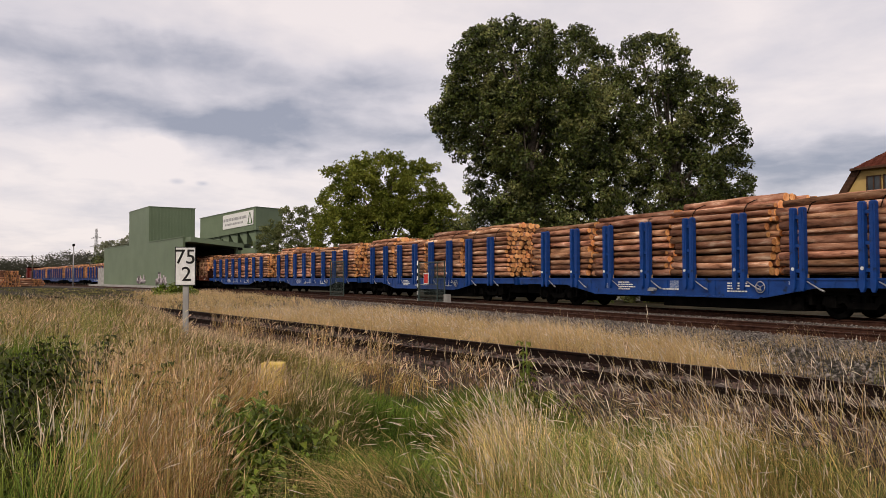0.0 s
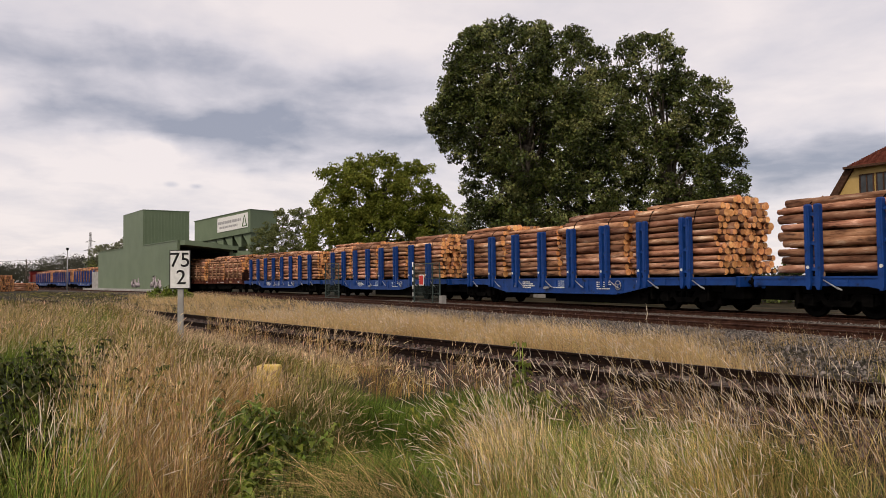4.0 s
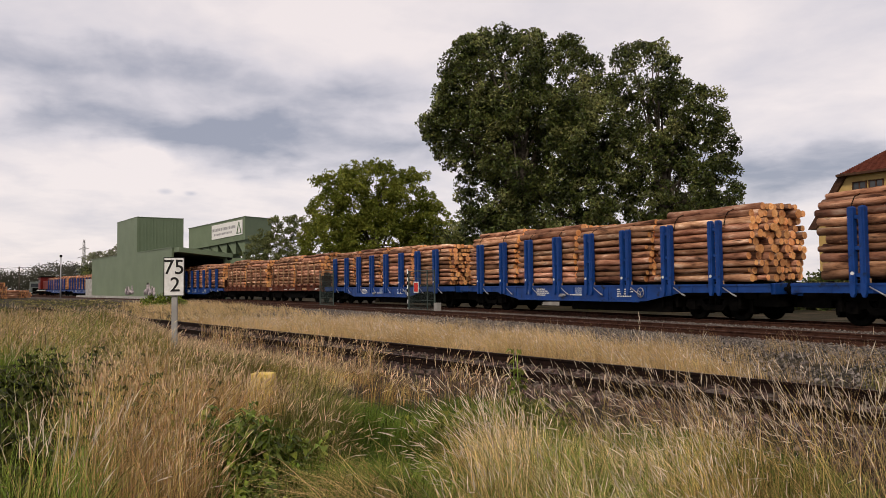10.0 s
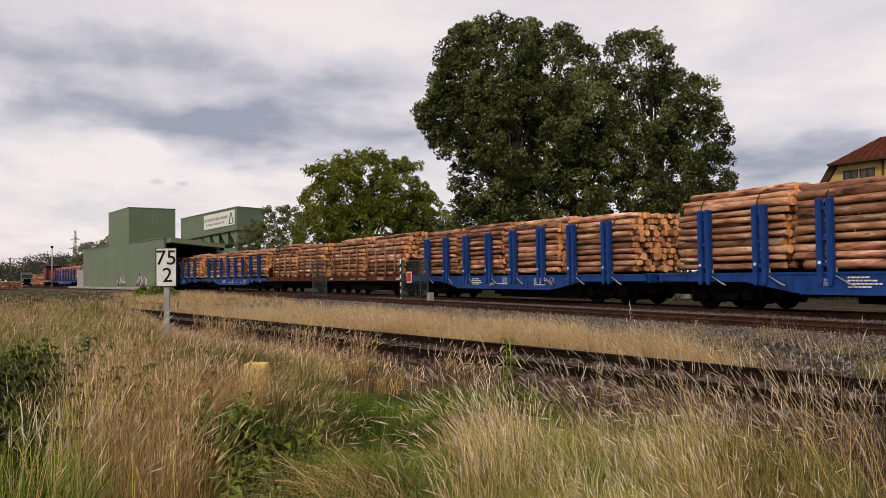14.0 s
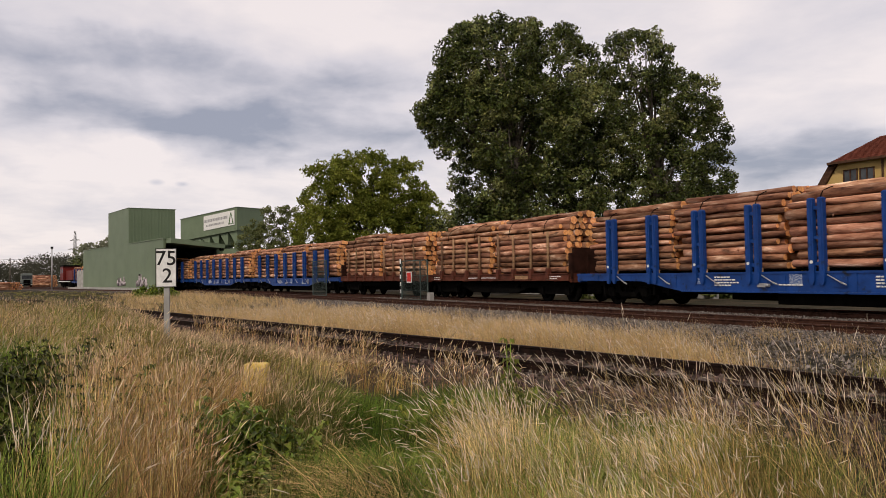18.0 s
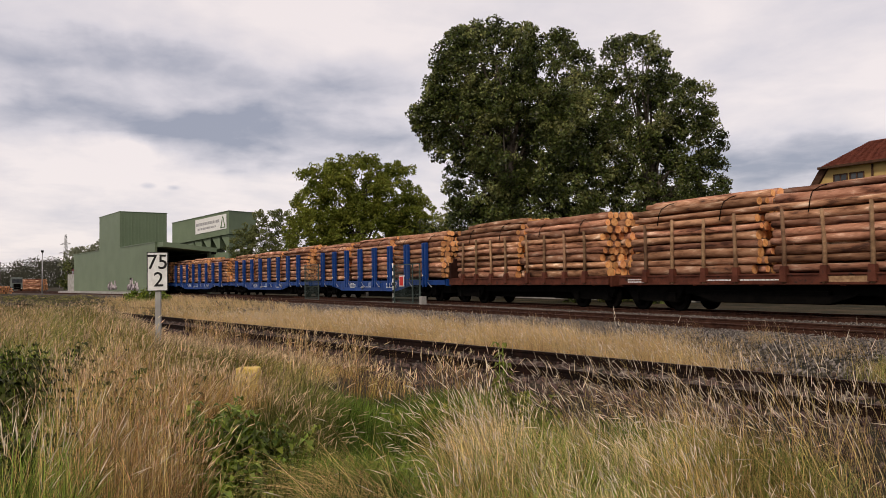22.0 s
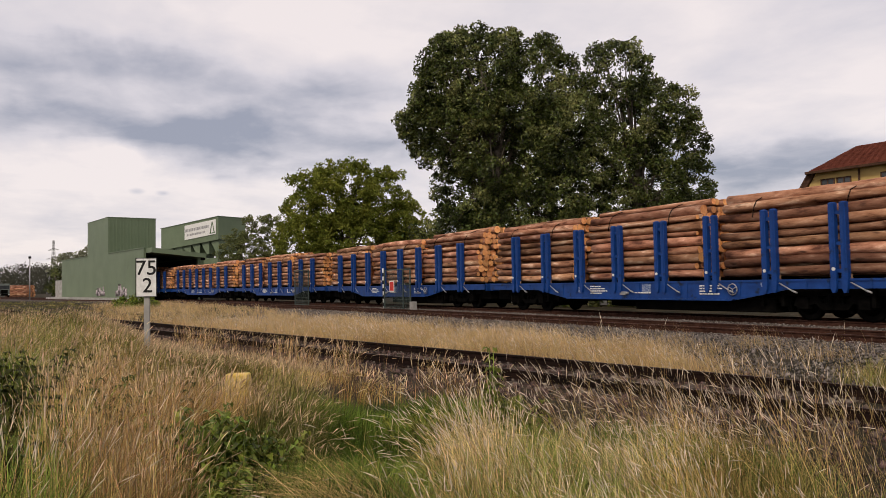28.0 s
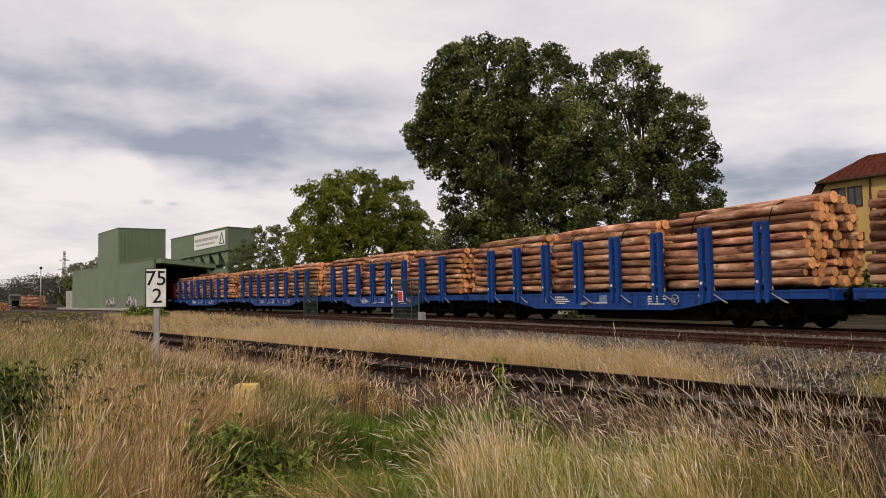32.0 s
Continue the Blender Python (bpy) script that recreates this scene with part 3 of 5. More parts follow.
    for x, z, wide, high in ((0.15, 0.76, 0.42, 0.34), (-3.35, 0.80, 0.26, 0.20), (5.05, 0.98, 0.24, 0.12)):
        pl = Shape().box(x, x + wide, -SIDE - 0.03, -SIDE - 0.022, z, z + high)
        part("data_panel", pl, PANEL, w, "faded pale data panel")
    part("tool_box", Shape().box(1.55, 1.95, -SIDE - 0.05, -SIDE - 0.022, 0.74, 1.02), BLUE, w)
    ring = Shape()
    ring.tube([(4.05 + 0.17 * math.cos(0.393 * k), -SIDE - 0.06, 0.9 + 0.17 * math.sin(0.393 * k)) for k in range(17)], [0.018] * 17, 5)
    for a in (0.5, 2.6, 4.7):
        ring.tube([(4.05, -SIDE - 0.06, 0.9), (4.05 + 0.17 * math.cos(a), -SIDE - 0.06, 0.9 + 0.17 * math.sin(a))], [0.014, 0.014], 5)
    part("handbrake_wheel", ring, GALV, w)
    hk = Shape().box(-0.95, -0.62, -SIDE - 0.07, -SIDE - 0.02, 0.72, 0.84).tube([(-0.62, -SIDE - 0.08, 0.78), (-0.5, -SIDE - 0.08, 0.78)], [0.05, 0.05], 8)
    part("brake_changeover", hk, GALV, w)
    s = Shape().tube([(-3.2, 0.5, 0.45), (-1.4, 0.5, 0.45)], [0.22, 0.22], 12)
    # long black boxes added under the belly in place of its shade
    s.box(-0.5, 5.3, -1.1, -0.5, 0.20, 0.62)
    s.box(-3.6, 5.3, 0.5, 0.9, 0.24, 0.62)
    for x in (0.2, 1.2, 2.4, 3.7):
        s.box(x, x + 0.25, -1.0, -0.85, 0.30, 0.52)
    part("brake_gear_and_shade_fill", s, BLACK, w)
    bogie(w, -7.1), bogie(w, 7.1)
    buffers(w, 10.02)
    return w


def brown_wagon():
    w = thing("timber_wagon", "rust-brown bogie timber wagon with thin stakes, moving", "railway wagon", "timber train")
    L = 6.17
    for y in (-SIDE, SIDE):
        s = Shape()
        s.prism([(-L, 1.22), (L, 1.22), (L, 0.94), (-L, 0.94)], y - 0.03, y + 0.03)
        s.box(-L, L, y - 0.07, y + 0.07, 1.19, 1.24)
        s.box(-L, L, y - 0.07, y + 0.07, 0.92, 0.96)
        part("side_sill", s, BROWN, w)
    s = Shape().box(-L, L, -SIDE + 0.04, SIDE - 0.04, 1.12, 1.20)
    for x in (-5.2, -2.6, 0, 2.6, 5.2):
        s.box(x - 0.08, x + 0.08, -SIDE + 0.04, SIDE - 0.04, 0.88, 1.12)
    part("floor", s, BROWN, w)
    s = Shape().box(-L + 0.3, L - 0.3, -0.95, -0.75, 0.60, 0.88).box(-L + 0.3, L - 0.3, 0.75, 0.95, 0.60, 0.88)
    s.prism([(-2.9, 0.62), (2.9, 0.62), (2.0, 0.36), (-2.0, 0.36)], -1.15, -1.08)
    # full-length block added to fill the shade under the floor
    s.box(-L + 0.2, L - 0.2, -0.5, 0.5, 0.34, 0.88)
    part("underframe", s, BLACK, w)
    for sx in (-1, 1):
        bevel(part("end_beam", Shape().box(sx * L - 0.06, sx * L + 0.06, -1.32, 1.32, 0.84, 1.26), BROWN, w), 0.015)
        for y in (-SIDE - 0.02, SIDE + 0.02):
            for k, dx in enumerate((0.60, 1.88, 3.25, 4.53)):
                x = sx * (0.25 + dx)
                st = Shape().tube([(x, y, 0.95), (x + random.uniform(-0.03, 0.03), y, 2.0), (x + random.uniform(-0.06, 0.06), y, 3.12 - 0.1 * (k % 2))], [0.075, 0.06, 0.05], 8)
                part("stake", st, STAKEWOOD, w)
                part("stake_socket", Shape().box(x - 0.12, x + 0.12, y - 0.10, y + 0.10, 1.0, 1.45, 0, None, 0.75), BROWN, w)
        for y in (-1.0, 1.0):
            s = Shape().prism([(sx * 4.75 - 1.4, 0.84), (sx * 4.75 + 1.4, 0.84), (sx * 4.75 + 1.2, 0.46), (sx * 4.75 + 0.5, 0.34), (sx * 4.75 - 0.5, 0.34), (sx * 4.75 - 1.2, 0.46)], y - 0.05, y + 0.05)
            for x in (sx * 3.85, sx * 5.65):
                s.box(x - 0.15, x + 0.15, y - 0.12, y + 0.12, 0.32, 0.64)
            part("bogie_frame", s, BLACK, w)
        for x in (sx * 3.85, sx * 5.65):
            for y, r in ((-0.75, 0), (0.75, 180)):
                wh = part("wheel", WHEEL, (), w)
                wh.matrix_basis = pose(x, y, 0.46, 0, 0, r)
            part("axle", Shape().tube([(x, -0.75, 0.46), (x, 0.75, 0.46)], [0.075, 0.075], 8), BLACK, w)
        lettering(w, sx * 5.2 - 0.5, 1.10, (1.0, 0.8), 0.9, -SIDE - 0.03)
    lettering(w, -2.2, 1.06, (1.0,), 2.9, -SIDE - 0.03)
    ew = Shape().box(L - 0.05, L + 0.06, -1.36, 1.36, 1.22, 2.05)
    ew.prism([(L - 0.05, 2.05), (L + 0.06, 2.05), (L + 0.06, 2.28), (L - 0.05, 2.28)], -1.15, 1.15)
    for y in (-1.3, -0.45, 0.45, 1.3):
        ew.box(L + 0.06, L + 0.13, y - 0.05, y + 0.05, 1.0, 2.05)
    part("end_wall", ew, DARKEND, w, "dark brown end wall")
    part("name_panel", Shape().box(2.2, 3.4, -SIDE - 0.036, -SIDE - 0.03, 0.99, 1.15), STAKEWOOD, w, "faded pale panel")
    # air tank, and a black box added as shade fill
    s = Shape().box(-2.2, 2.0, -1.1, -0.3, 0.34, 0.72).tube([(-3.1, 0.4, 0.5), (-1.6, 0.4, 0.5)], [0.2, 0.2], 10)
    part("brake_gear_and_shade_fill", s, BLACK, w)
    buffers(w, 6.475)
    return w


def log_meshes(length, count):
    made = []
    for i in range(count):
        s = Shape()
        n, k = 10, 8
        taper = random.uniform(0.78, 0.95)
        bx, by = random.uniform(-0.045, 0.045), random.uniform(-0.045, 0.045)
        pts, rad = [], []
        for j in range(k):
            q = j / (k - 1)
            pts.append(((q - 0.5) * length, bx * 4 * q * (1 - q) + random.uniform(-0.007, 0.007), by * 4 * q * (1 - q) + random.uniform(-0.007, 0.007)))
            rad.append(0.125 * (1 + (taper - 1) * q) * random.uniform(0.93, 1.07))
        s.tube(pts, rad, n, 0, 1)
        # a branch stub or two
        for _ in range(random.randint(0, 2)):
            q, a = random.uniform(-0.45, 0.45) * length, random.uniform(0, 6.28)
            s.tube([(q, 0.1 * math.cos(a), 0.1 * math.sin(a)), (q + 0.02, 0.135 * math.cos(a), 0.135 * math.sin(a))], [0.03, 0.022], 5)
        made.append(s.mesh("log", BARK, CUT))
    return made


LOGS = {4.25: log_meshes(4.2, 12), 5.75: log_meshes(5.55, 12), 5.25: log_meshes(5.45, 9)}
STACK_NOTE = {4.25: "stack of four-metre pine logs lying between blue stakes", 5.75: "stack of long pine logs lying between blue stakes", 5.25: "stack of pine logs lying between thin brown stakes"}


def log_stack(length, fat=1.0, arch=0.62, base=1.262, side=3.12):
    """Logs laid in staggered rows, heaped above the stakes."""
    st = thing("log_stack", STACK_NOTE[length], "log stack", "timber load")
    z, row, half = base, 0, 1.27
    while True:
        d0 = 0.235 * fat
        zc = z + d0 / 2
        if zc > side + arch:
            break
        hw = half
        if zc > side - 0.05:
            hw = half * math.sqrt(max(0.0, 1 - ((zc - side + 0.05) / (arch + 0.12)) ** 2))
        y = -hw
        first = True
        if hw < 0.2:
            break
        while y < hw - 0.06:
            d = d0 * random.uniform(0.74, 1.2)
            if first and row % 2:
                d *= 0.82
            first = False
            yc = min(y + d / 2, hw - d / 2 + 0.03)
            ob = part("log", random.choice(LOGS[length]), (), st)
            k = d / 0.25
            ob.matrix_basis = pose(random.gauss(0, 0.10), yc, zc + random.uniform(-0.018, 0.018), random.uniform(0, 360), random.gauss(0, 0.18), random.gauss(0, 0.25) + (180 if random.random() < 0.5 else 0)) @ Matrix.Diagonal((random.uniform(0.97, 1.02), k, k, 1))
            y += d * 0.97
        z += d0 * 0.9
        row += 1
    for x in (-length * 0.26, length * 0.26):
        pts = []
        for i in range(11):
            a = math.pi * i / 10
            pts.append((x + 0.03 * math.sin(i * 2.1), -1.31 * math.cos(a), side - 0.06 + (z - side + 0.05) * math.sin(a) ** 0.7))
        part("tie_strap", Shape().tube(pts, [0.016] * 11, 5), BLACK, st, "thin dark tie-down strap")
    return st


def build_train():
    blue, brown = blue_wagon(), brown_wagon()
    order = [("b", 4)] * 4 + [("r", 2)] * 2 + [("b", 3)] * 5
    s = -10.5775
    used = {"b": False, "r": False}
    for kind, stacks in order:
        half = 10.02125 if kind == "b" else 6.475
        c = s - half
        base = blue if kind == "b" else brown
        w = base if not used[kind] else copy_thing(base, Matrix())
        used[kind] = True
        turn = 180 if kind == "r" and w is not base else 0
        MOVERS.append((w, c, 0.0, turn))
        if kind == "b":
            xs = [-6.72, -2.2, 2.2, 6.75] if stacks == 4 else [-6.6, -0.15, 6.25]
            ln = 4.25 if stacks == 4 else 5.75
        else:
            xs, ln = [-2.9, 2.98], 5.25
        for x in xs:
            st = log_stack(ln, (random.uniform(1.02, 1.2) if stacks == 4 else random.uniform(1.16, 1.34)), (random.uniform(0.42, 0.70) if stacks == 4 else random.uniform(0.70, 0.88) if stacks == 2 else random.uniform(0.50, 0.74)), 1.262 if kind == "b" else 1.245, 3.12 if kind == "b" else 3.02)
            MOVERS.append((st, c, x, 0))
        s -= 2 * half
    return s


TAIL = build_train()


def locomotive():
    lo = thing("shunting_locomotive", "dark red diesel shunting locomotive at the train's tail, moving", "locomotive", "timber train")
    s = Shape().box(-5.0, 5.0, -1.4, 1.4, 1.0, 1.35)
    part("frame", s, BLACK, lo)
    bevel(part("long_hood", Shape().box(-0.6, 4.7, -1.0, 1.0, 1.35, 3.1), LOCORED, lo), 0.12, 2)
    bevel(part("short_hood", Shape().box(-4.8, -3.0, -1.0, 1.0, 1.35, 2.7), LOCORED, lo), 0.12, 2)
    cab = bevel(part("cab", Shape().box(-3.0, -0.6, -1.45, 1.45, 1.35, 3.9), LOCORED, lo), 0.06, 2)
    part("cab_roof", Shape().box(-3.2, -0.4, -1.55, 1.55, 3.9, 4.12, 0, None, 0.85), BLACK, cab)
    for x in (-2.7, -1.6):
        part("cab_window", Shape().box(x, x + 0.7, -1.47, -1.455, 2.7, 3.5), PANE, cab)
    for y in (-0.7, 0.7):
        part("headlight", Shape().tube([(-4.82, y, 2.2), (-4.88, y, 2.2)], [0.13, 0.12], 12), WHITE, lo)
    part("stripe", Shape().box(-4.9, 4.9, -1.42, -1.405, 1.08, 1.2), WHITE, lo, "pale stripe")
    bogie(lo, -3.0), bogie(lo, 3.0)
    buffers(lo, 5.55)
    return lo


MOVERS.append((locomotive(), TAIL - 5.6, 0.0, 0))


# ---- loading hall by the track ----
HALL = pose(-92.0, 12.6, -0.1, 0, 0, 180 + 8.7)  # x runs away along the wall, y towards the camera


def build_hall():
    h = thing("loading_hall", "green metal-clad loading hall with a square tower beside the track", "hall", m=HALL)
    LEN, TOP = 42.0, 6.0
    # long wall towards the field
    part("long_wall", Shape().box(0, LEN, -0.25, 0, 0.35, TOP), GREEN, h)
    part("plinth", Shape().box(-0.5, LEN + 4.5, -0.2, 1.4, -0.1, 0.34), CONCRETE, h, "pale concrete plinth")
    for x0, x1 in ((-0.1, 14.95), (25.75, LEN + 0.1)):
        part("wall_coping", Shape().box(x0, x1, -0.35, 0.08, TOP, TOP + 0.1), GREEN, h)
    # far wall and roof over the track
    part("far_wall", Shape().box(0, LEN, -6.5, -6.25, -0.1, 5.0), GREEN, h)
    roof = Shape()
    roof.v += [(-2.0, -0.26, TOP), (LEN, -0.26, TOP), (LEN, -6.5, 5.35), (-2.0, -6.5, 5.35), (-2.0, -0.26, TOP - 0.55), (LEN, -0.26, TOP - 0.2), (LEN, -6.5, 5.1), (-2.0, -6.5, 4.85)]
    for q in ((0, 1, 2, 3), (7, 6, 5, 4), (0, 4, 5, 1), (1, 5, 6, 2), (2, 6, 7, 3), (3, 7, 4, 0)):
        roof.face(list(q))
    part("roof", roof, GREEN, h)
    part("canopy_light", Shape().box(-1.9, -1.5, -6.4, -6.0, 4.6, 4.95), BLACK, h)
    part("end_post", Shape().box(-0.1, 0.25, -6.5, -6.2, -0.1, 4.9), GREEN, h)
    # near-black sheets added inside both walls, standing in for the hall's inner shade
    part("inner_shade_sheet", Shape().box(0.4, LEN - 1, -0.36, -0.27, 0.0, 5.6), DARK, h)
    part("inner_far_shade_sheet", Shape().box(0.4, LEN - 1, -6.2, -6.15, 0.0, 4.8), DARK, h)
    # tower
    tw = part("tower", Shape().box(15.0, 25.7, -6.0, 0.004, TOP, 10.7), GREEN, h)
    part("end_panel", Shape().box(14.96, 15.0, -6.0, 0.004, TOP, 10.7), GREEN, tw)
    rib = Shape().box(-0.05, 0.0, -0.06, 0.06, TOP + 0.1, 10.65).mesh("tower_rib", GREEN)
    for i in range(14):
        part("tower_rib", rib, (), tw).location = (14.96, -5.85 + i * 0.435, 0)
    part("tower_coping", Shape().box(14.88, 25.78, -6.06, 0.05, 10.7, 10.77), GREEN, tw)
    # sprayed scrawl as plain strokes
    rnd = random.Random(4)
    for x, z, k in ((16.6, 0.5, 1.0), (6.6, 0.4, 1.15)):
        pts = []
        for i in range(26):
            up = 0.5 + 0.5 * math.cos(i * math.pi)
            pts.append((x + i * 0.16 * k + rnd.uniform(-0.25, 0.25), 0.045, z + (0.2 + up * rnd.uniform(0.3, 1.1) + rnd.uniform(-0.15, 0.15)) * k))
        s = Shape().tube(pts, [rnd.uniform(0.09, 0.16) * k for _ in pts], 5)
        part("graffiti", s, SCRAWL, h, "pale sprayed scrawl")
    part("gate_panel", Shape().box(LEN + 0.3, LEN + 5.2, -0.3, -0.1, 0.0, 3.0), CONCRETE, h, "pale grey gate panel")


build_hall()


def build_silo():
    """The long bin house on stilts behind the hall; its top falls away from the track."""
    b = thing("bin_house", "green elevated bin house on steel legs with a white sign", "industrial building", m=pose(-130.5, 29.7, 0, 0, 0, 180 + 27.5))
    def fall(x, z):
        return (x, z - 0.085 * x)
    def slab(x0, x1, z0, z1, y0, y1):
        return Shape().prism([fall(x0, z0), fall(x1, z0), fall(x1, z1), fall(x0, z1)], y0, y1)
    part("upper_box", slab(0, 15.2, 9.4, 13.3, -6, 0), GREEN, b)
    part("roof_edge", slab(-0.1, 15.3, 13.3, 13.38, -6.1, 0.1), GREEN, b)
    sg = part("sign_board", slab(0.5, 8.6, 10.4, 12.9, 0.06, 0.12), WHITE, b, "white sign board")
    mk = Shape()
    for p, q, e, f in (((0.7, 10.6), (0.95, 10.6), (1.45, 12.6), (1.3, 12.6)), ((1.75, 10.6), (2.05, 10.6), (1.5, 12.6), (1.35, 12.6)), ((0.75, 10.6), (2.0, 10.6), (1.95, 10.75), (0.8, 10.75))):
        mk.prism([fall(*p), fall(*q), fall(*e), fall(*f)], 0.121, 0.13)
    part("sign_mark", mk, GREEN_DK, sg, "dark green open triangle")
    rnd = random.Random(8)
    for x0, x1, z0, z1 in ((2.3, 8.3, 11.7, 12.2), (3.2, 8.0, 10.95, 11.3)):
        t, x = Shape(), x0
        while x < x1:
            w = rnd.uniform(0.2, 0.5)
            t.prism([fall(x, z0), fall(x + w, z0), fall(x + w, z1), fall(x, z1)], 0.121, 0.128)
            x += w + 0.1
        part("lettering", t, GALV, sg, "unreadable dark letters")
    for i in range(6):
        x = 0.6 + i * 2.4
        part("hopper_fin", Shape().prism([fall(x - 0.2, 9.4), fall(x + 1.9, 9.4), fall(x + 0.4, 7.3), fall(x - 0.2, 7.3)], -5.5, -0.4), GREEN, b)
    for x in (1.0, 5.5, 10, 14.5):
        for y in (-5.4, -0.8):
            part("leg", Shape().box(x - 0.3, x + 0.3, y - 0.3, y + 0.3, -0.2, 9.4 - 0.085 * x), GREEN, b)
    part("lower_box", Shape().box(1.0, 14.5, -5.2, -1.2, -0.2, 6.4), GREEN, b)


build_silo()


# ---- yellow house behind the train ----
def build_house():
    h = thing("house", "yellow rendered house with a red tiled hipped roof", "house", m=pose(-33.28, 48.06, -0.4, 0, 0, 4.5))
    W, D, E, R = 24.0, 7.6, 8.78, 10.85
    o, ol = 0.45, 0.16
    # the wall widens downwards under the steep slope at its end
    low, flare = E - 3.4, 2.2
    s = Shape().prism([(0.25, E), (W, E), (W, 0), (0.25 - flare, 0), (0.25 - flare, low)], 0, D)
    part("wall", s, RENDER_Y, h)
    s = Shape().prism([(0.22, E - 0.02), (-0.30, E - 0.02), (-0.42 - flare, low - 0.1), (0.18 - flare, low - 0.1)], -0.22, D + 0.22)
    part("end_slope", s, EAVES, h, "steep dark brown tiled end slope")
    # hipped roof with a short overhang
    s = Shape()
    corner, ridge = Vector((-ol, -o, E + 0.06)), Vector((1.15, D / 2, R))
    s.v = [tuple(corner), (W + o, -o, E + 0.06), (W + o, D + o, E + 0.06), (-ol, D + o, E + 0.06), tuple(ridge), (W - 1.15, D / 2, R)]
    for q in ((0, 1, 5, 4), (1, 2, 5), (2, 3, 4, 5), (3, 0, 4), (3, 2, 1, 0)):
        s.face(list(q))
    roof = part("roof", s, TILE, h)
    for k in range(22):
        q = (k + 1) / 23
        a, b = corner.lerp(ridge, q), Vector((W + o, -o, E + 0.06)).lerp(Vector((W - 1.15, D / 2, R)), q)
        part("tile_course", Shape().tube([a + Vector((0, 0, 0.02)), b + Vector((0, 0, 0.02))], [0.022, 0.022], 5), TILE, roof)
    s = Shape().box(-ol - 0.1, W + o, -o - 0.12, -o, E - 0.08, E + 0.08).box(-ol - 0.12, -ol, -o, D + o, E - 0.1, E + 0.08)
    part("gutter", s, EAVES, h, "dark brown gutter")
    part("downpipe", Shape().tube([(3.2, -0.08, 0), (3.2, -0.08, E - 0.1)], [0.07, 0.07], 8), EAVES, h)
    for z in (6.98, 3.9, 1.0):
        for x in (0.62, 1.73, 4.6, 7.3, 10.2, 12.0, 15.0, 17.2, 20.4):
            w = part("window", Shape().box(x, x + 0.86, -0.03, 0.02, z, z + 1.25), PANE, h)
            f = Shape()
            for q in (x - 0.06, x + 0.39, x + 0.84):
                f.box(q, q + 0.08, -0.07, 0.0, z - 0.06, z + 1.31)
            for q in (z - 0.06, z + 1.23):
                f.box(x - 0.06, x + 0.92, -0.07, 0.0, q, q + 0.08)
            part("window_frame", f, EAVES, w)


build_house()


# ---- trees ----
SWAYING = []


def leaf_cloud(centres, radii, per, size, rng):
    """Leaf pieces scattered in clumps: one folded quad each."""
    n = len(centres) * per
    c = np.repeat(centres, per, axis=0)
    r = np.repeat(radii, per)
    d = rng.normal(size=(n, 3))
    d /= np.linalg.norm(d, axis=1)[:, None]
    p = c + d * (r * rng.uniform(0.55, 1.05, n))[:, None] * np.array([1, 1, 0.8])
    u = rng.normal(size=(n, 3)) + d * 0.3
    u /= np.linalg.norm(u, axis=1)[:, None]
    w = np.cross(u, rng.normal(size=(n, 3)))
    w /= np.linalg.norm(w, axis=1)[:, None]
    s = (size * rng.uniform(0.6, 1.35, n))[:, None]
    quad = np.stack([p - u * s, p + w * s * 0.55, p + u * s, p - w * s * 0.55], axis=1)
    return quad


def tree(name, label, x, y, lobes, leaf, size, per, clump, density, trunk_r, trunk_h, seed, group=""):
    """lobes: (dx, dy, z, rx, ry, rz) ellipsoids; clumps sit mostly on their shells."""
    rng = np.random.default_rng(seed)
    rnd = random.Random(seed)
    t = thing(name, label, "tree", group, pose(x, y, -0.2))
    centres = []
    for dx, dy, z, rx, ry, rz in lobes:
        n = int(density * (rx * ry + ry * rz + rx * rz))
        for _ in range(n):
            d = rng.normal(size=3)
            d /= np.linalg.norm(d)
            k = rng.uniform(0.45, 1.0) ** 0.5 * (1 + 0.12 * noise.noise(Vector(d) * 2.5 + Vector((seed, 0, 0))))
            centres.append((dx + d[0] * rx * k, dy + d[1] * ry * k, z + d[2] * rz * k))
    centres = np.array(centres)
    radii = clump * rng.uniform(0.6, 1.25, len(centres))
    q = leaf_cloud(centres, radii, per, size, rng)
    me = cloud_mesh("crown", q, [(0, 1, 2, 3)], len(q), (leaf,))
    part("crown", me, (), t)
    s = Shape()
    s.tube([(0, 0, 0), (0.1, 0.05, trunk_h * 0.4), (0.25, -0.1, trunk_h)], [trunk_r, trunk_r * 0.8, trunk_r * 0.55], 10)
    part("trunk", s, TRUNK, t)
    for dx, dy, z, rx, ry, rz in lobes:
        for _ in range(3):
            e = Vector((dx + rnd.uniform(-0.6, 0.6) * rx, dy + rnd.uniform(-0.6, 0.6) * ry, z + rnd.uniform(-0.3, 0.7) * rz))
            b = Vector((0.1, 0.0, trunk_h * rnd.uniform(0.45, 1.0)))
            mid = b.lerp(e, 0.5) + Vector((rnd.uniform(-0.5, 0.5), rnd.uniform(-0.5, 0.5), rnd.uniform(-0.2, 0.8)))
            part("limb", Shape().tube([b, mid, e], [trunk_r * 0.3, trunk_r * 0.16, 0.03], 7), TRUNK, t)
    SWAYING.append((t, group, x, y))
    return t


def in_view(px, depth):
    """Plan point at a bearing (as a ratio right of the view's axis) and depth."""
    a = radians(26.63)
    return depth * (-math.cos(a) + px * math.sin(a)), depth * (math.sin(a) + px * math.cos(a))


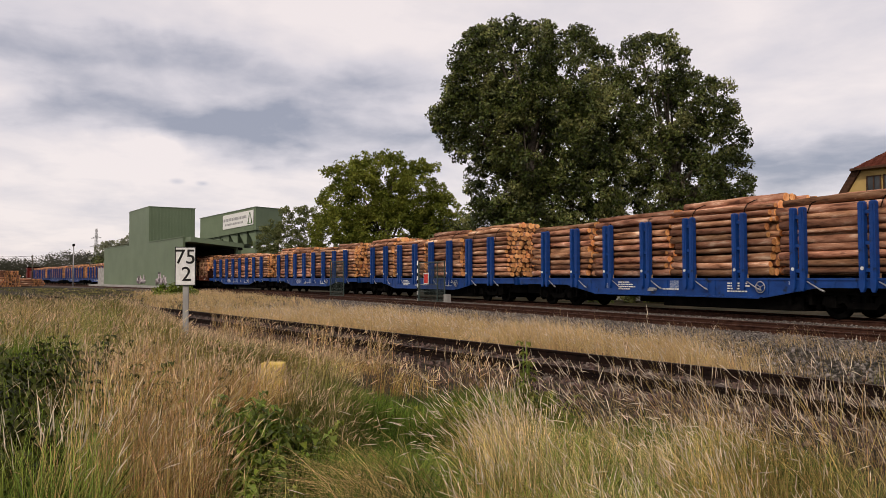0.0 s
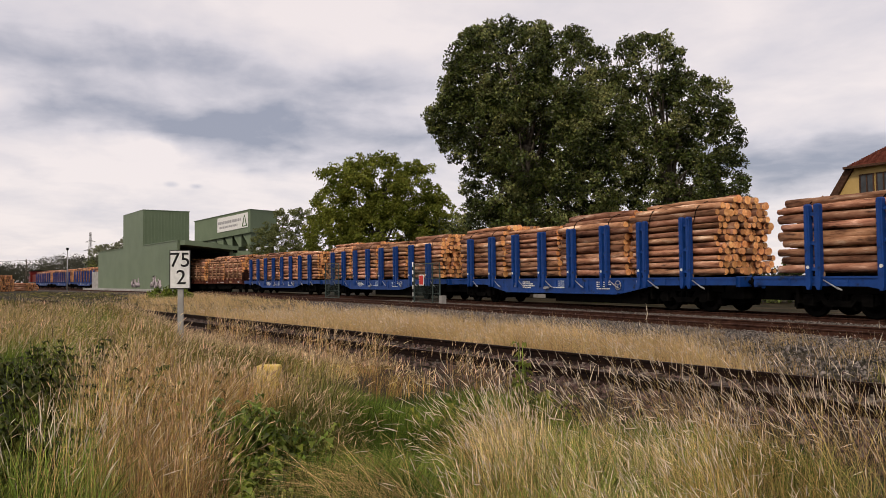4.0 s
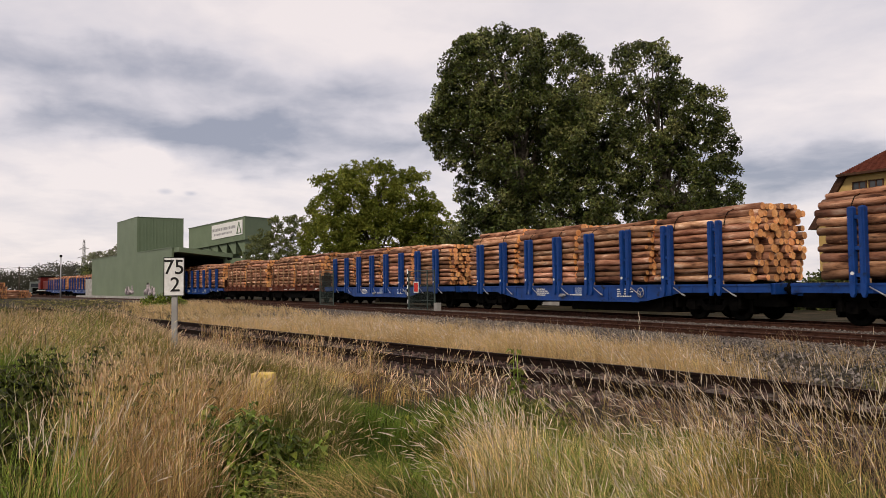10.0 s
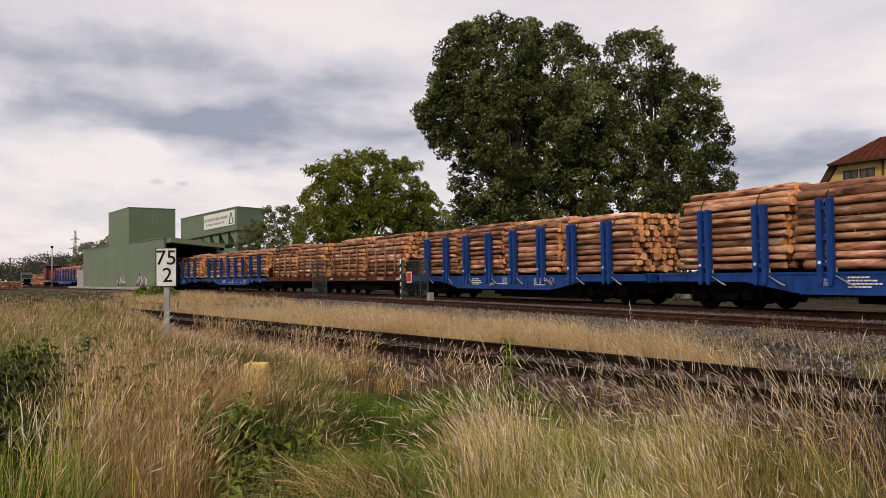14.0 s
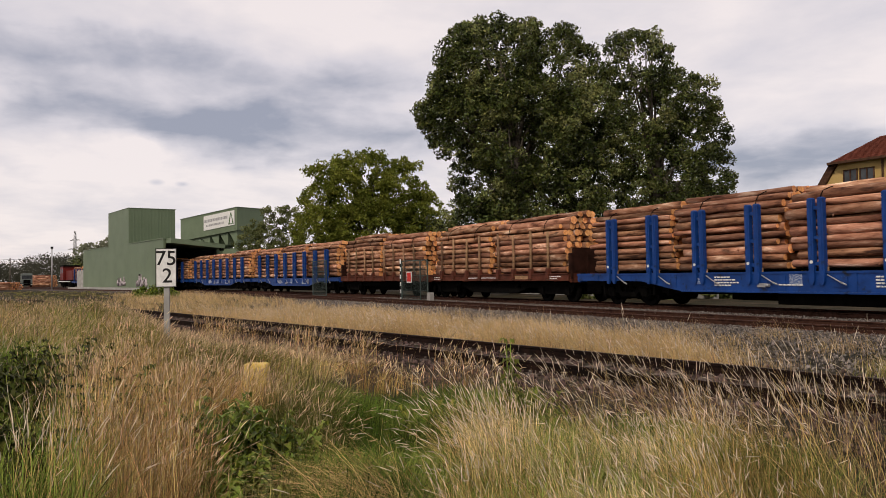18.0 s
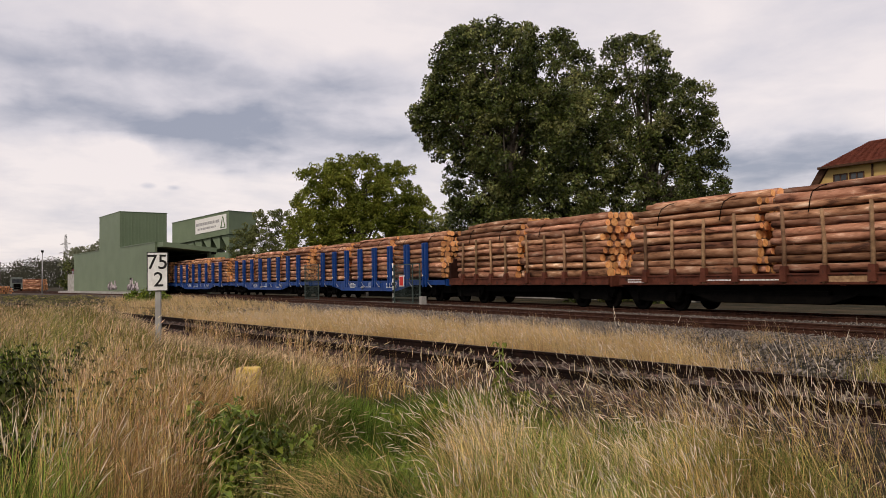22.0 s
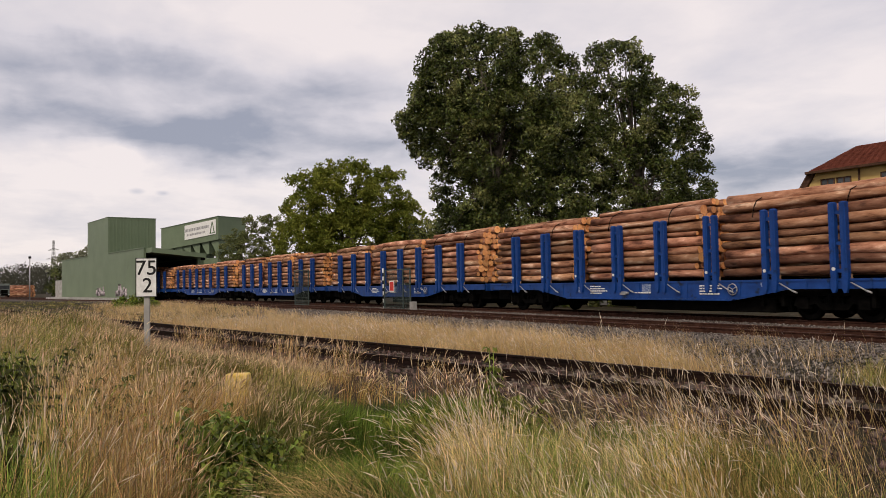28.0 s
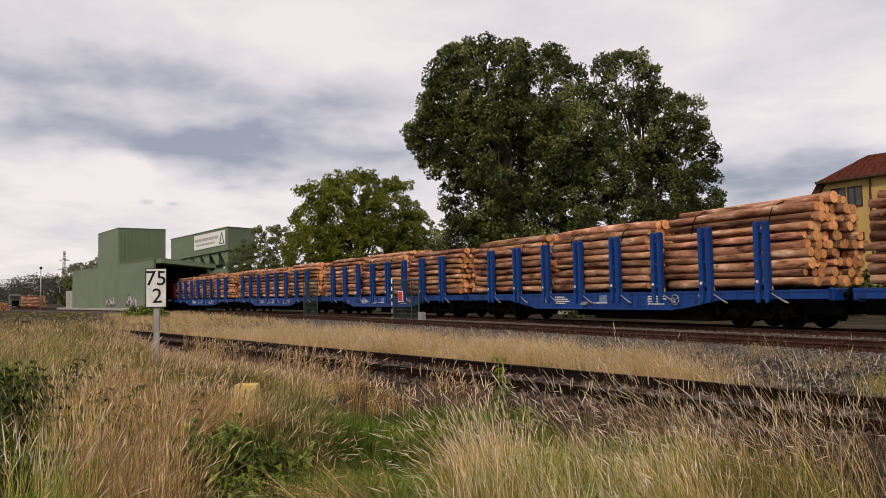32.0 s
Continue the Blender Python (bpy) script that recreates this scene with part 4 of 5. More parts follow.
def side(k):
    """A step of k metres across the view."""
    a = radians(26.63)
    return k * math.sin(a), k * math.cos(a)


def lobe(right, z, r, rz, back=0.0):
    a = radians(26.63)
    dx, dy = side(right)
    return (dx - back * math.cos(a), dy + back * math.sin(a), z, r, r, rz)


x, y = in_view(0.118, 55)
tree("poplar_tree", "tall broad dark green poplar behind the train", x, y,
     [lobe(-1.6, 16.1, 4.2, 4.15), lobe(2.8, 15.6, 3.8, 4.15, 1), lobe(-3.6, 12.6, 3.6, 3.25), lobe(0.5, 11.5, 5, 4.45, -1), lobe(4.2, 11, 3.8, 4.45), lobe(-1.3, 8, 3.6, 2.85, 1), lobe(2.5, 6.5, 4.6, 3.65), lobe(-5.9, 13.1, 1.55, 1.2), lobe(-5.4, 11.7, 1.45, 1.1), lobe(-0.5, 4.5, 4, 2.65), lobe(-3.7, 15.6, 2.6, 3.15), lobe(-3.9, 18.5, 0.95, 1.5), lobe(-1.9, 19.2, 0.95, 1.3), lobe(1, 19, 1.05, 1.2), lobe(3.9, 18.2, 1.05, 1.4), lobe(5, 12.6, 2.7, 3.65), lobe(-2.7, 4.4, 2.8, 2.65), lobe(3.6, 4.2, 3.6, 2.65)],
     LEAF, 0.11, 82, 0.53, 4.8, 0.55, 11.0, 11, "trees behind the train")
x, y = in_view(0.304, 57)
tree("poplar_tree", "tall dark green poplar with gaps showing sky", x, y,
     [lobe(-1.3, 16.7, 2.8, 2.95), lobe(-0.2, 14, 3.3, 3.45), lobe(2.2, 13.6, 2.9, 3.15), lobe(-2.2, 11, 2.9, 3.25), lobe(3.3, 11.4, 2.4, 2.85), lobe(3.5, 8.6, 2.6, 2.65), lobe(0.6, 8, 3.9, 3.25), lobe(3.7, 6, 2.7, 2.45), lobe(-2, 6.2, 3.5, 3.05), lobe(1.5, 4.6, 4.3, 2.65), lobe(-2.6, 18.4, 0.95, 1.3), lobe(0, 18.6, 0.95, 1.2)],
     LEAF, 0.11, 80, 0.52, 3.9, 0.45, 11.0, 12, "trees behind the train")
x, y = in_view(-0.074, 72)
tree("maple_tree", "rounded mid-green tree beside the poplars", x, y,
     [lobe(-3.3, 9.0, 3.2, 3.8), lobe(-0.6, 9.8, 3.4, 3.8), lobe(2.6, 9.4, 3.2, 3.4), lobe(4.6, 6.8, 2.6, 2.8), lobe(-4.2, 5.4, 3.2, 3.0), lobe(0.5, 5.0, 4.6, 3.4), lobe(5.4, 4.4, 2.6, 2.4)],
     LEAF_LT, 0.13, 84, 0.6, 4.0, 0.4, 7.0, 13, "trees behind the train")
x, y = in_view(-0.19, 98)
tree("willow_bush", "grey-green willow scrub beside the hall", x, y,
     [lobe(-3.0, 4.6, 2.6, 4.6), lobe(-1.0, 6.0, 2.2, 5.0), lobe(1.4, 6.4, 2.2, 4.8), lobe(4.0, 4.6, 2.6, 4.0)],
     LEAF_GREY, 0.10, 80, 0.42, 5.5, 0.25, 5.0, 14, "trees behind the train")
x, y = in_view(0.02, 70)
tree("scrub_bush", "dark green scrub behind the train", x, y,
     [lobe(0, 3.6, 3.5, 3.2), lobe(4.0, 3.4, 3.5, 3.0), lobe(8.0, 3.6, 3.4, 3.0)],
     LEAF, 0.22, 34, 0.8, 2.0, 0.2, 3.0, 15, "trees behind the train")
x, y = in_view(-0.425, 190)
tree("distant_tree", "pale grey-green tree behind the hall", x, y,
     [lobe(-2, 6.5, 4.2, 4.0), lobe(3.0, 8.0, 4.0, 4.0)], FARLEAF, 0.4, 26, 1.3, 1.4, 0.3, 8.0, 16)
x, y = in_view(-0.452, 175)
tree("dark_pine", "dark evergreen beside the hall", x, y, [lobe(0, 2.6, 2.0, 2.0), lobe(0.2, 5.0, 1.2, 1.9)], LEAF, 0.3, 26, 0.9, 2.0, 0.2, 5.0, 17)


x, y = in_view(-0.352, 62)
tree("shrub", "bright green shrub in front of the hall", x, y, [lobe(-0.9, 0.3, 0.7, 0.5), lobe(0.2, 0.35, 0.8, 0.55), lobe(1.1, 0.3, 0.7, 0.45)], WEED, 0.09, 44, 0.3, 18.0, 0.03, 0.3, 18)
for k, (u, d) in enumerate(((0.36, 40), (0.47, 39), (0.58, 38), (0.25, 43))):
    x, y = in_view(u, d)
    tree("hedge_bush", "dark low bush behind the train", x, y, [lobe(-1.6, 0.9, 1.6, 1.1), lobe(0.6, 1.0, 1.7, 1.2), lobe(2.2, 0.8, 1.4, 1.0)], LEAF, 0.12, 40, 0.4, 5.0, 0.05, 0.8, 40 + k, "bushes behind the train")


# ---- far left: yard, wood edge, pylon ----
def build_wood_edge():
    rng = np.random.default_rng(31)
    c = []
    for i in range(1100):
        u = rng.uniform(-0.85, -0.30)
        d = rng.uniform(420, 520)
        x, y = in_view(u, d)
        c.append((x, y, rng.uniform(0, 11 + 2.5 * math.sin(u * 23) + 1.5 * math.sin(u * 61))))
    c = np.array(c)
    q = leaf_cloud(c, rng.uniform(4, 7, len(c)), 90, 0.5, rng)
    ob = part("far_wood", cloud_mesh("far_wood", q, [(0, 1, 2, 3)], len(q), (FARWOOD,)), ())
    tagged(ob, "hazy dark wood along the horizon", "wood", kind="stuff")


build_wood_edge()


def build_pylon():
    x, y = in_view(-0.4548, 400)
    p = thing("power_pylon", "distant grey lattice power pylon", "pylon", m=pose(x, y, -0.3, 0, 0, 30))
    s, H = Shape(), 27.5
    for a in (-1, 1):
        for b in (-1, 1):
            s.tube([(a * 2.2, b * 2.2, 0), (a * 0.75, b * 0.75, 15), (a * 0.3, b * 0.3, H)], [0.16, 0.13, 0.1], 5)
    for i in range(12):
        z0, z1 = H * i / 12, H * (i + 1) / 12
        r0 = 2.2 - 1.9 * min(1, z0 / 20) if z0 < 20 else 0.4
        r1 = 2.2 - 1.9 * min(1, z1 / 20) if z1 < 20 else 0.35
        for a in (-1, 1):
            s.tube([(-r0, a * r0, z0), (r1, a * r1, z1)], [0.08, 0.08], 4)
            s.tube([(a * r0, r0, z0), (a * r1, -r1, z1)], [0.08, 0.08], 4)
    part("lattice_mast", s, GALV, p)
    for z, w in ((18.0, 6.0), (22.5, 4.5)):
        part("cross_arm", Shape().tube([(-w, 0, z), (0, 0, z + 0.9), (w, 0, z)], [0.1, 0.2, 0.1], 5).tube([(-w, 0, z), (w, 0, z)], [0.12, 0.12], 5), GALV, p)


build_pylon()


def build_yard():
    x, y = in_view(-0.4845, 130)
    lp = thing("yard_lamp", "slim grey yard lamp post", "lamp post", m=pose(x, y, -0.2))
    part("post", Shape().tube([(0, 0, 0), (0, 0, 7.0)], [0.12, 0.08], 8), GALV, lp)
    part("lamp_head", Shape().box(-0.3, 0.5, -0.2, 0.2, 6.9, 7.25), BLACK, lp)
    x, y = in_view(-0.538, 150)
    up = thing("utility_pole", "thin wooden utility pole", "pole", m=pose(x, y, -0.2))
    part("post", Shape().tube([(0, 0, 0), (0, 0, 6.0)], [0.14, 0.1], 8), TRUNK, up)
    part("cross_bar", Shape().box(-0.6, 0.6, -0.06, 0.06, 5.7, 5.85), TRUNK, up)
    # log piles
    rnd = random.Random(5)
    for u, d, n, rows, turn in ((-0.60, 128, 12, 8, 60), (-0.565, 135, 9, 4, 63), (-0.4955, 205, 10, 9, 63)):
        x, y = in_view(u, d)
        pile = thing("log_pile", "long pile of pale sawn logs lying on the yard", "log pile", "yard log piles", pose(x, y, -0.25, 0, 0, turn))
        for r in range(rows):
            for k in range(n - r // 2):
                lg = part("log", rnd.choice(LOGS[5.75]), (), pile)
                lg.matrix_basis = pose(rnd.gauss(0, 0.15), (k - (n - r // 2) / 2) * 0.42, 0.2 + r * 0.34, 0, 0, rnd.uniform(-1, 1)) @ Matrix.Diagonal((1.7 if d < 200 else 1.05, 1.65, 1.65, 1))
    # timber lorry facing the field
    x, y = in_view(-0.517, 196)
    tk = thing("timber_lorry", "parked timber lorry with a dark grille and pale cab", "lorry", m=pose(x, y, -0.2, 0, 0, 97))
    cab = bevel(part("cab", Shape().box(-1.25, 1.25, -1.0, 1.0, 0.9, 3.5), LORRY, tk), 0.12, 2)
    part("windscreen", Shape().box(-1.1, 1.1, -1.03, -0.98, 2.1, 3.0), PANE, cab)
    part("grille", Shape().box(-0.8, 0.8, -1.05, -1.0, 1.0, 1.9), BLACK, cab)
    part("bumper", Shape().box(-1.25, 1.25, -1.15, -0.95, 0.45, 0.95), BLACK, tk)
    for sx in (-1.0, 1.0):
        part("headlight", Shape().box(sx - 0.18, sx + 0.18, -1.17, -1.15, 0.65, 0.82), WHITE, tk)
        part("wheel", Shape().tube([(sx - 0.15, -0.1, 0.5), (sx + 0.15, -0.1, 0.5)], [0.5, 0.5], 14), BLACK, tk)
    part("chassis", Shape().box(-0.9, 0.9, 1.0, 9.0, 0.7, 1.1), BLACK, tk)
    # overhead wires
    w = thing("overhead_wire", "thin sagging overhead wire across the yard", "cable")
    w["kind"] = "structure"
    a, b = Vector((*in_view(-0.538, 150), 5.6)), Vector((*in_view(-0.40, 300), 13))
    c = Vector((*in_view(-0.75, 110), 6.2))
    for p, q in ((c, a), (a, b)):
        pts = [p.lerp(q, i / 8) + Vector((0, 0, -0.8 * (1 - (i / 4 - 1) ** 2))) for i in range(9)]
        part("wire", Shape().tube(pts, [0.03] * 9, 4), BLACK, w)


build_yard()


# ---- beside the tracks ----
def text_on(name, body, size, m, mat, parent, depth=0.002):
    cu = bpy.data.curves.new(name, "FONT")
    cu.body, cu.size, cu.extrude, cu.align_x, cu.align_y = body, size, depth, "CENTER", "CENTER"
    cu.offset = 0.002
    tmp = bpy.data.objects.new(name, cu)
    scene.collection.objects.link(tmp)
    me = bpy.data.meshes.new_from_object(tmp.evaluated_get(bpy.context.evaluated_depsgraph_get()))
    bpy.data.objects.remove(tmp)
    me.materials.clear()
    me.materials.append(mat)
    ob = new(name, me)
    ob.parent, ob.matrix_basis = parent, m
    return ob


def build_km_board():
    x, y = in_view(-0.3375, 13.9)
    k = thing("kilometre_board", "white hectometre board reading 75 over 2 on a grey post", "sign", m=pose(x, y, -0.25, 0, 0, 67))
    bevel(part("post", Shape().box(-0.05, 0.05, 0.01, 0.07, 0, 1.95), CONCRETE, k), 0.008)
    pl = bevel(part("plate", Shape().box(-0.172, 0.172, -0.012, 0.004, 1.36, 2.04), WHITE, k), 0.004)
    part("plate_rim", Shape().box(-0.186, -0.172, -0.014, 0.02, 1.348, 2.052).box(0.172, 0.182, -0.014, 0.02, 1.348, 2.052).box(-0.172, 0.172, -0.014, 0.02, 1.348, 1.36).box(-0.172, 0.172, -0.014, 0.02, 2.04, 2.05), INK, k, "dark rim")
    text_on("number", "75", 0.37, pose(0.0, -0.014, 1.86, 90), INK, pl)
    text_on("number", "2", 0.37, pose(0.02, -0.014, 1.545, 90), INK, pl)
    for dx in (-0.05, 0.05):
        part("bolt", Shape().tube([(dx, -0.012, 2.015), (dx, -0.02, 2.015)], [0.008, 0.007], 6), GALV, k)


build_km_board()


def build_cages():
    for x, w, hgt, red in ((-55.3, 3.1, 2.6, False), (-39.4, 3.3, 2.25, True)):
        c = thing("mesh_gate", "green-grey steel mesh gate between the tracks" + (" with a red plate" if red else ""), "gate", "gates between the tracks", pose(x, 18.2, -0.17))
        fr = Shape()
        for q in ((0, 0.08), (w - 0.08, w)) + (((w * 0.72, w * 0.72 + 0.05),) if red else ()):
            fr.box(q[0], q[1], -0.03, 0.03, 0, hgt)
        for z in (0.05, hgt - 0.05):
            fr.box(0, w, -0.025, 0.025, z, z + 0.05)
        part("frame", fr, CAGE, c)
        ms = Shape()
        n = int(w / 0.12)
        for i in range(1, n):
            ms.box(w * i / n - 0.004, w * i / n + 0.004, -0.006, 0.006, 0.1, hgt - 0.05)
        for i in range(1, int(hgt / 0.2), 2):
            ms.box(0.05, w - 0.05, -0.009, 0.009, i * 0.2 - 0.007, i * 0.2 + 0.007)
        part("mesh_panel", ms, CAGE, c)
        if red:
            rp = part("warning_plate", Shape().box(0.80, 1.40, -0.06, -0.035, 1.02, 1.62), WHITE, c, "thin white-edged plate")
            part("red_field", Shape().box(0.85, 1.35, -0.066, -0.06, 1.07, 1.57), RED, rp, "red field")
            pp = Shape()
            part("marker_post", Shape().tube([(-0.1, -0.02, 0), (-0.1, -0.02, hgt + 0.1)], [0.04, 0.04], 8), WHITE, c, "white and black banded post")
            for i in range(5):
                pp.tube([(-0.1, -0.02, 0.2 + i * 0.42), (-0.1, -0.02, 0.4 + i * 0.42)], [0.043, 0.043], 8)
            part("band", pp, INK, c)
            part("cabinet", Shape().box(w + 0.15, w + 0.5, -0.15, 0.1, 0.0, 0.5), CONCRETE, c, "small pale cabinet")


build_cages()


def build_marker():
    x, y = in_view(-0.2215, 9.6)
    mk = thing("cable_marker", "yellow capped marker stone in the grass", "marker", m=pose(x, y, -0.25, 0, 0, 60))
    bevel(part("block", Shape().box(-0.14, 0.14, -0.1, 0.1, 0, 0.43), YELLOW, mk), 0.02, 2)


build_marker()


# a pale low wall and road behind the train, seen under the wagons
def build_behind():
    s = Shape()
    s.box(-46, -28, 30.5, 30.8, -0.2, 0.45)
    tagged(part("low_wall", s, CONCRETE), "pale concrete edge behind the tracks", "wall", kind="structure")


build_behind()


# ---- grass ----
BLADE_Q = ((0.0, 1.0), (0.3, 0.95), (0.58, 0.8), (0.82, 0.55), (1.0, 0.0))


def blades(pos, height, width, lean, heading, rng, curl=2.1):
    """Arching tapering blades: nine points each."""
    n = len(pos)
    out = np.zeros((n, 9, 3))
    face = heading + math.pi / 2 + rng.normal(0, 0.7, n)
    ux, uy = np.cos(face) * width / 2, np.sin(face) * width / 2
    for k, (q, w) in enumerate(BLADE_Q):
        bend = lean * height * q ** curl
        sink = height * 0.5 * np.abs(lean) ** 2 * q ** 3
        c = np.stack([pos[:, 0] + np.cos(heading) * bend, pos[:, 1] + np.sin(heading) * bend, pos[:, 2] + height * q - sink], 1)
        if k < 4:
            e = np.stack([ux * w, uy * w, np.zeros(n)], 1)
            out[:, 2 * k], out[:, 2 * k + 1] = c - e, c + e
        else:
            out[:, 8] = c
    return out


BLADE_FACES = [(0, 1, 3, 2), (2, 3, 5, 4), (4, 5, 7, 6), (6, 7, 8)]


def heads(tip, prev, length, width, rng):
    """Nodding seed heads: a ragged spindle of three overlapping slivers."""
    d = tip - prev
    d /= np.linalg.norm(d, axis=1)[:, None]
    n = len(tip)
    L = length[:, None]
    w = np.cross(d, rng.normal(size=(n, 3)))
    w /= np.linalg.norm(w, axis=1)[:, None]
    v = np.cross(d, w)
    k = (width / 2)[:, None]
    down = np.array([0, 0, -1.0])
    a, b, c = tip - d * L * 0.25, tip + d * L * 0.2, tip + d * L * 0.55 + down * L * 0.02
    e = tip + d * L + down * L * 0.10
    return np.stack([a, b - w * k, b + w * k, c - w * k * 0.8, c + w * k * 0.8, e, b - v * k, b + v * k, c - v * k * 0.8, c + v * k * 0.8, a + w * k * 1.6 + d * L * 0.3, c + v * k * 1.7], 1)


HEAD_FACES = [(0, 2, 1), (1, 2, 4, 3), (3, 4, 5), (0, 7, 6), (6, 7, 9, 8), (8, 9, 5), (0, 10, 2), (7, 11, 9)]
TUFTS = []
WIND, GUST = radians(62), radians(236)  # the ways the grass leans, in plan


def scatter(n, d0, d1, u0, u1, rng, tuft=14):
    """Points over a wedge of the plan, gathered in tufts that widen with distance."""
    m = max(1, n // tuft)
    d = np.repeat(np.sqrt(rng.uniform(d0 * d0, d1 * d1, m)), tuft)
    u = np.repeat(rng.uniform(u0, u1, m), tuft)
    a = radians(26.63)
    n = m * tuft
    r = rng.uniform(0.03, 0.13, n)
    x = d * (-math.cos(a) + u * math.sin(a)) + rng.normal(0, 1, n) * r
    y = d * (math.sin(a) + u * math.cos(a)) + rng.normal(0, 1, n) * r
    return x, y, d, u


def near_of(x, y):
    return NEAR_N[0] * x + NEAR_N[1] * y - NEAR_D


def patch(x, y, s, k):
    return np.array([noise.noise((a * s, b * s, k)) for a, b in zip(x, y)])


CLEAR = ((-0.265, 5.1, 0.32), (-0.225, 4.9, 0.34), (0.11, 6.4, 0.5), (0.05, 6.2, 0.4), (-0.245, 4.3, 0.34), (-0.20, 4.3, 0.25), (-0.52, 5.3, 0.5), (-0.57, 5.8, 0.6), (-0.50, 7.0, 0.5), (-0.55, 4.2, 0.5))


def lay_grass(label, mat, xyd, hrange, wrange, lean, rng, head_mat=None, head_share=0.0, head_len=(0.09, 0.18), head_w=0.014, cap=True, wind=WIND, fan=0.8, base=None, curl=2.1):
    x, y = xyd
    mx, my = in_view(-0.2215, 9.6)
    free = ~((np.hypot(x - mx * 0.87, y - my * 0.87) < 1.2) & (hrange[1] > 0.45)) | ~np.bool_(cap)
    for wu, wd, wr in CLEAR:
        cx, cy = in_view(wu, wd)
        free &= np.hypot(x - cx, y - cy) > wr * rng.uniform(0.6, 1.1, len(x))
    x, y = x[free], y[free]
    n = len(x)
    z = np.array([ground_height(a, b) for a, b in zip(x, y)]) - 0.03
    h = rng.uniform(*hrange, n)
    h *= 0.72 + 0.55 * np.clip(0.5 + patch(x, y, 1.1, 31.0), 0, 1)
    if cap:
        h = np.minimum(h, sight_cap(x, y, 0) * rng.uniform(0.7, 1.05, n))
    a = radians(26.63)
    depth = -x * math.cos(a) + y * math.sin(a)
    across = (x * math.sin(a) + y * math.cos(a)) / np.maximum(0.1, depth)
    h = np.where((np.abs(across + 0.2215) < 0.028) & (depth > 5.0) & (depth < 9.6), np.minimum(h, (1.52 - 0.123 * depth) * rng.uniform(0.75, 1.08, n)), h)
    w = rng.uniform(*wrange, n)
    l = np.clip(rng.normal(lean, 0.3, n), -0.3, 1.1)
    hd = wind + rng.normal(0, fan, n)
    v = blades(np.stack([x, y, z], 1), h, w, l, hd, rng, curl)
    if base:
        v -= np.array(base)
    ob = part("grass", cloud_mesh("grass", v, BLADE_FACES, n, (mat,)), ())
    tagged(ob, label, "grass", kind="stuff")
    made = [ob]
    if head_share:
        k = rng.random(n) < head_share
        prev = (v[k, 6] + v[k, 7]) / 2
        hv = heads(v[k, 8], prev, rng.uniform(*head_len, k.sum()), np.full(k.sum(), head_w * 0.62) * rng.uniform(0.7, 1.3, k.sum()), rng)
        ob = part("seed_heads", cloud_mesh("seed_heads", hv, HEAD_FACES, int(k.sum()), (head_mat,)), ())
        tagged(ob, "pale seed heads of the " + label, "grass", kind="stuff")
        made.append(ob)
    if base:
        TUFTS.extend((ob, base) for ob in made)


def sight_cap(x, y, d, margin=0.02):
    """The height up to which thick grass leaves the siding in sight from the path."""
    f = np.stack([x, y], 1) @ np.array(NEAR_N)
    zs = np.where(f > 0.05, (NEAR_D - 1.55) / np.maximum(f, 0.05), 30.0)
    a = radians(26.63)
    u = (x * math.sin(a) + y * math.cos(a)) / np.maximum(0.1, -x * math.cos(a) + y * math.sin(a))
    ease = np.clip((-0.33 - u) / 0.10, 0, 1) * 0.8
    return np.clip(1.46 * (1 - 1 / zs) + margin + ease, 0.1, 2.0)


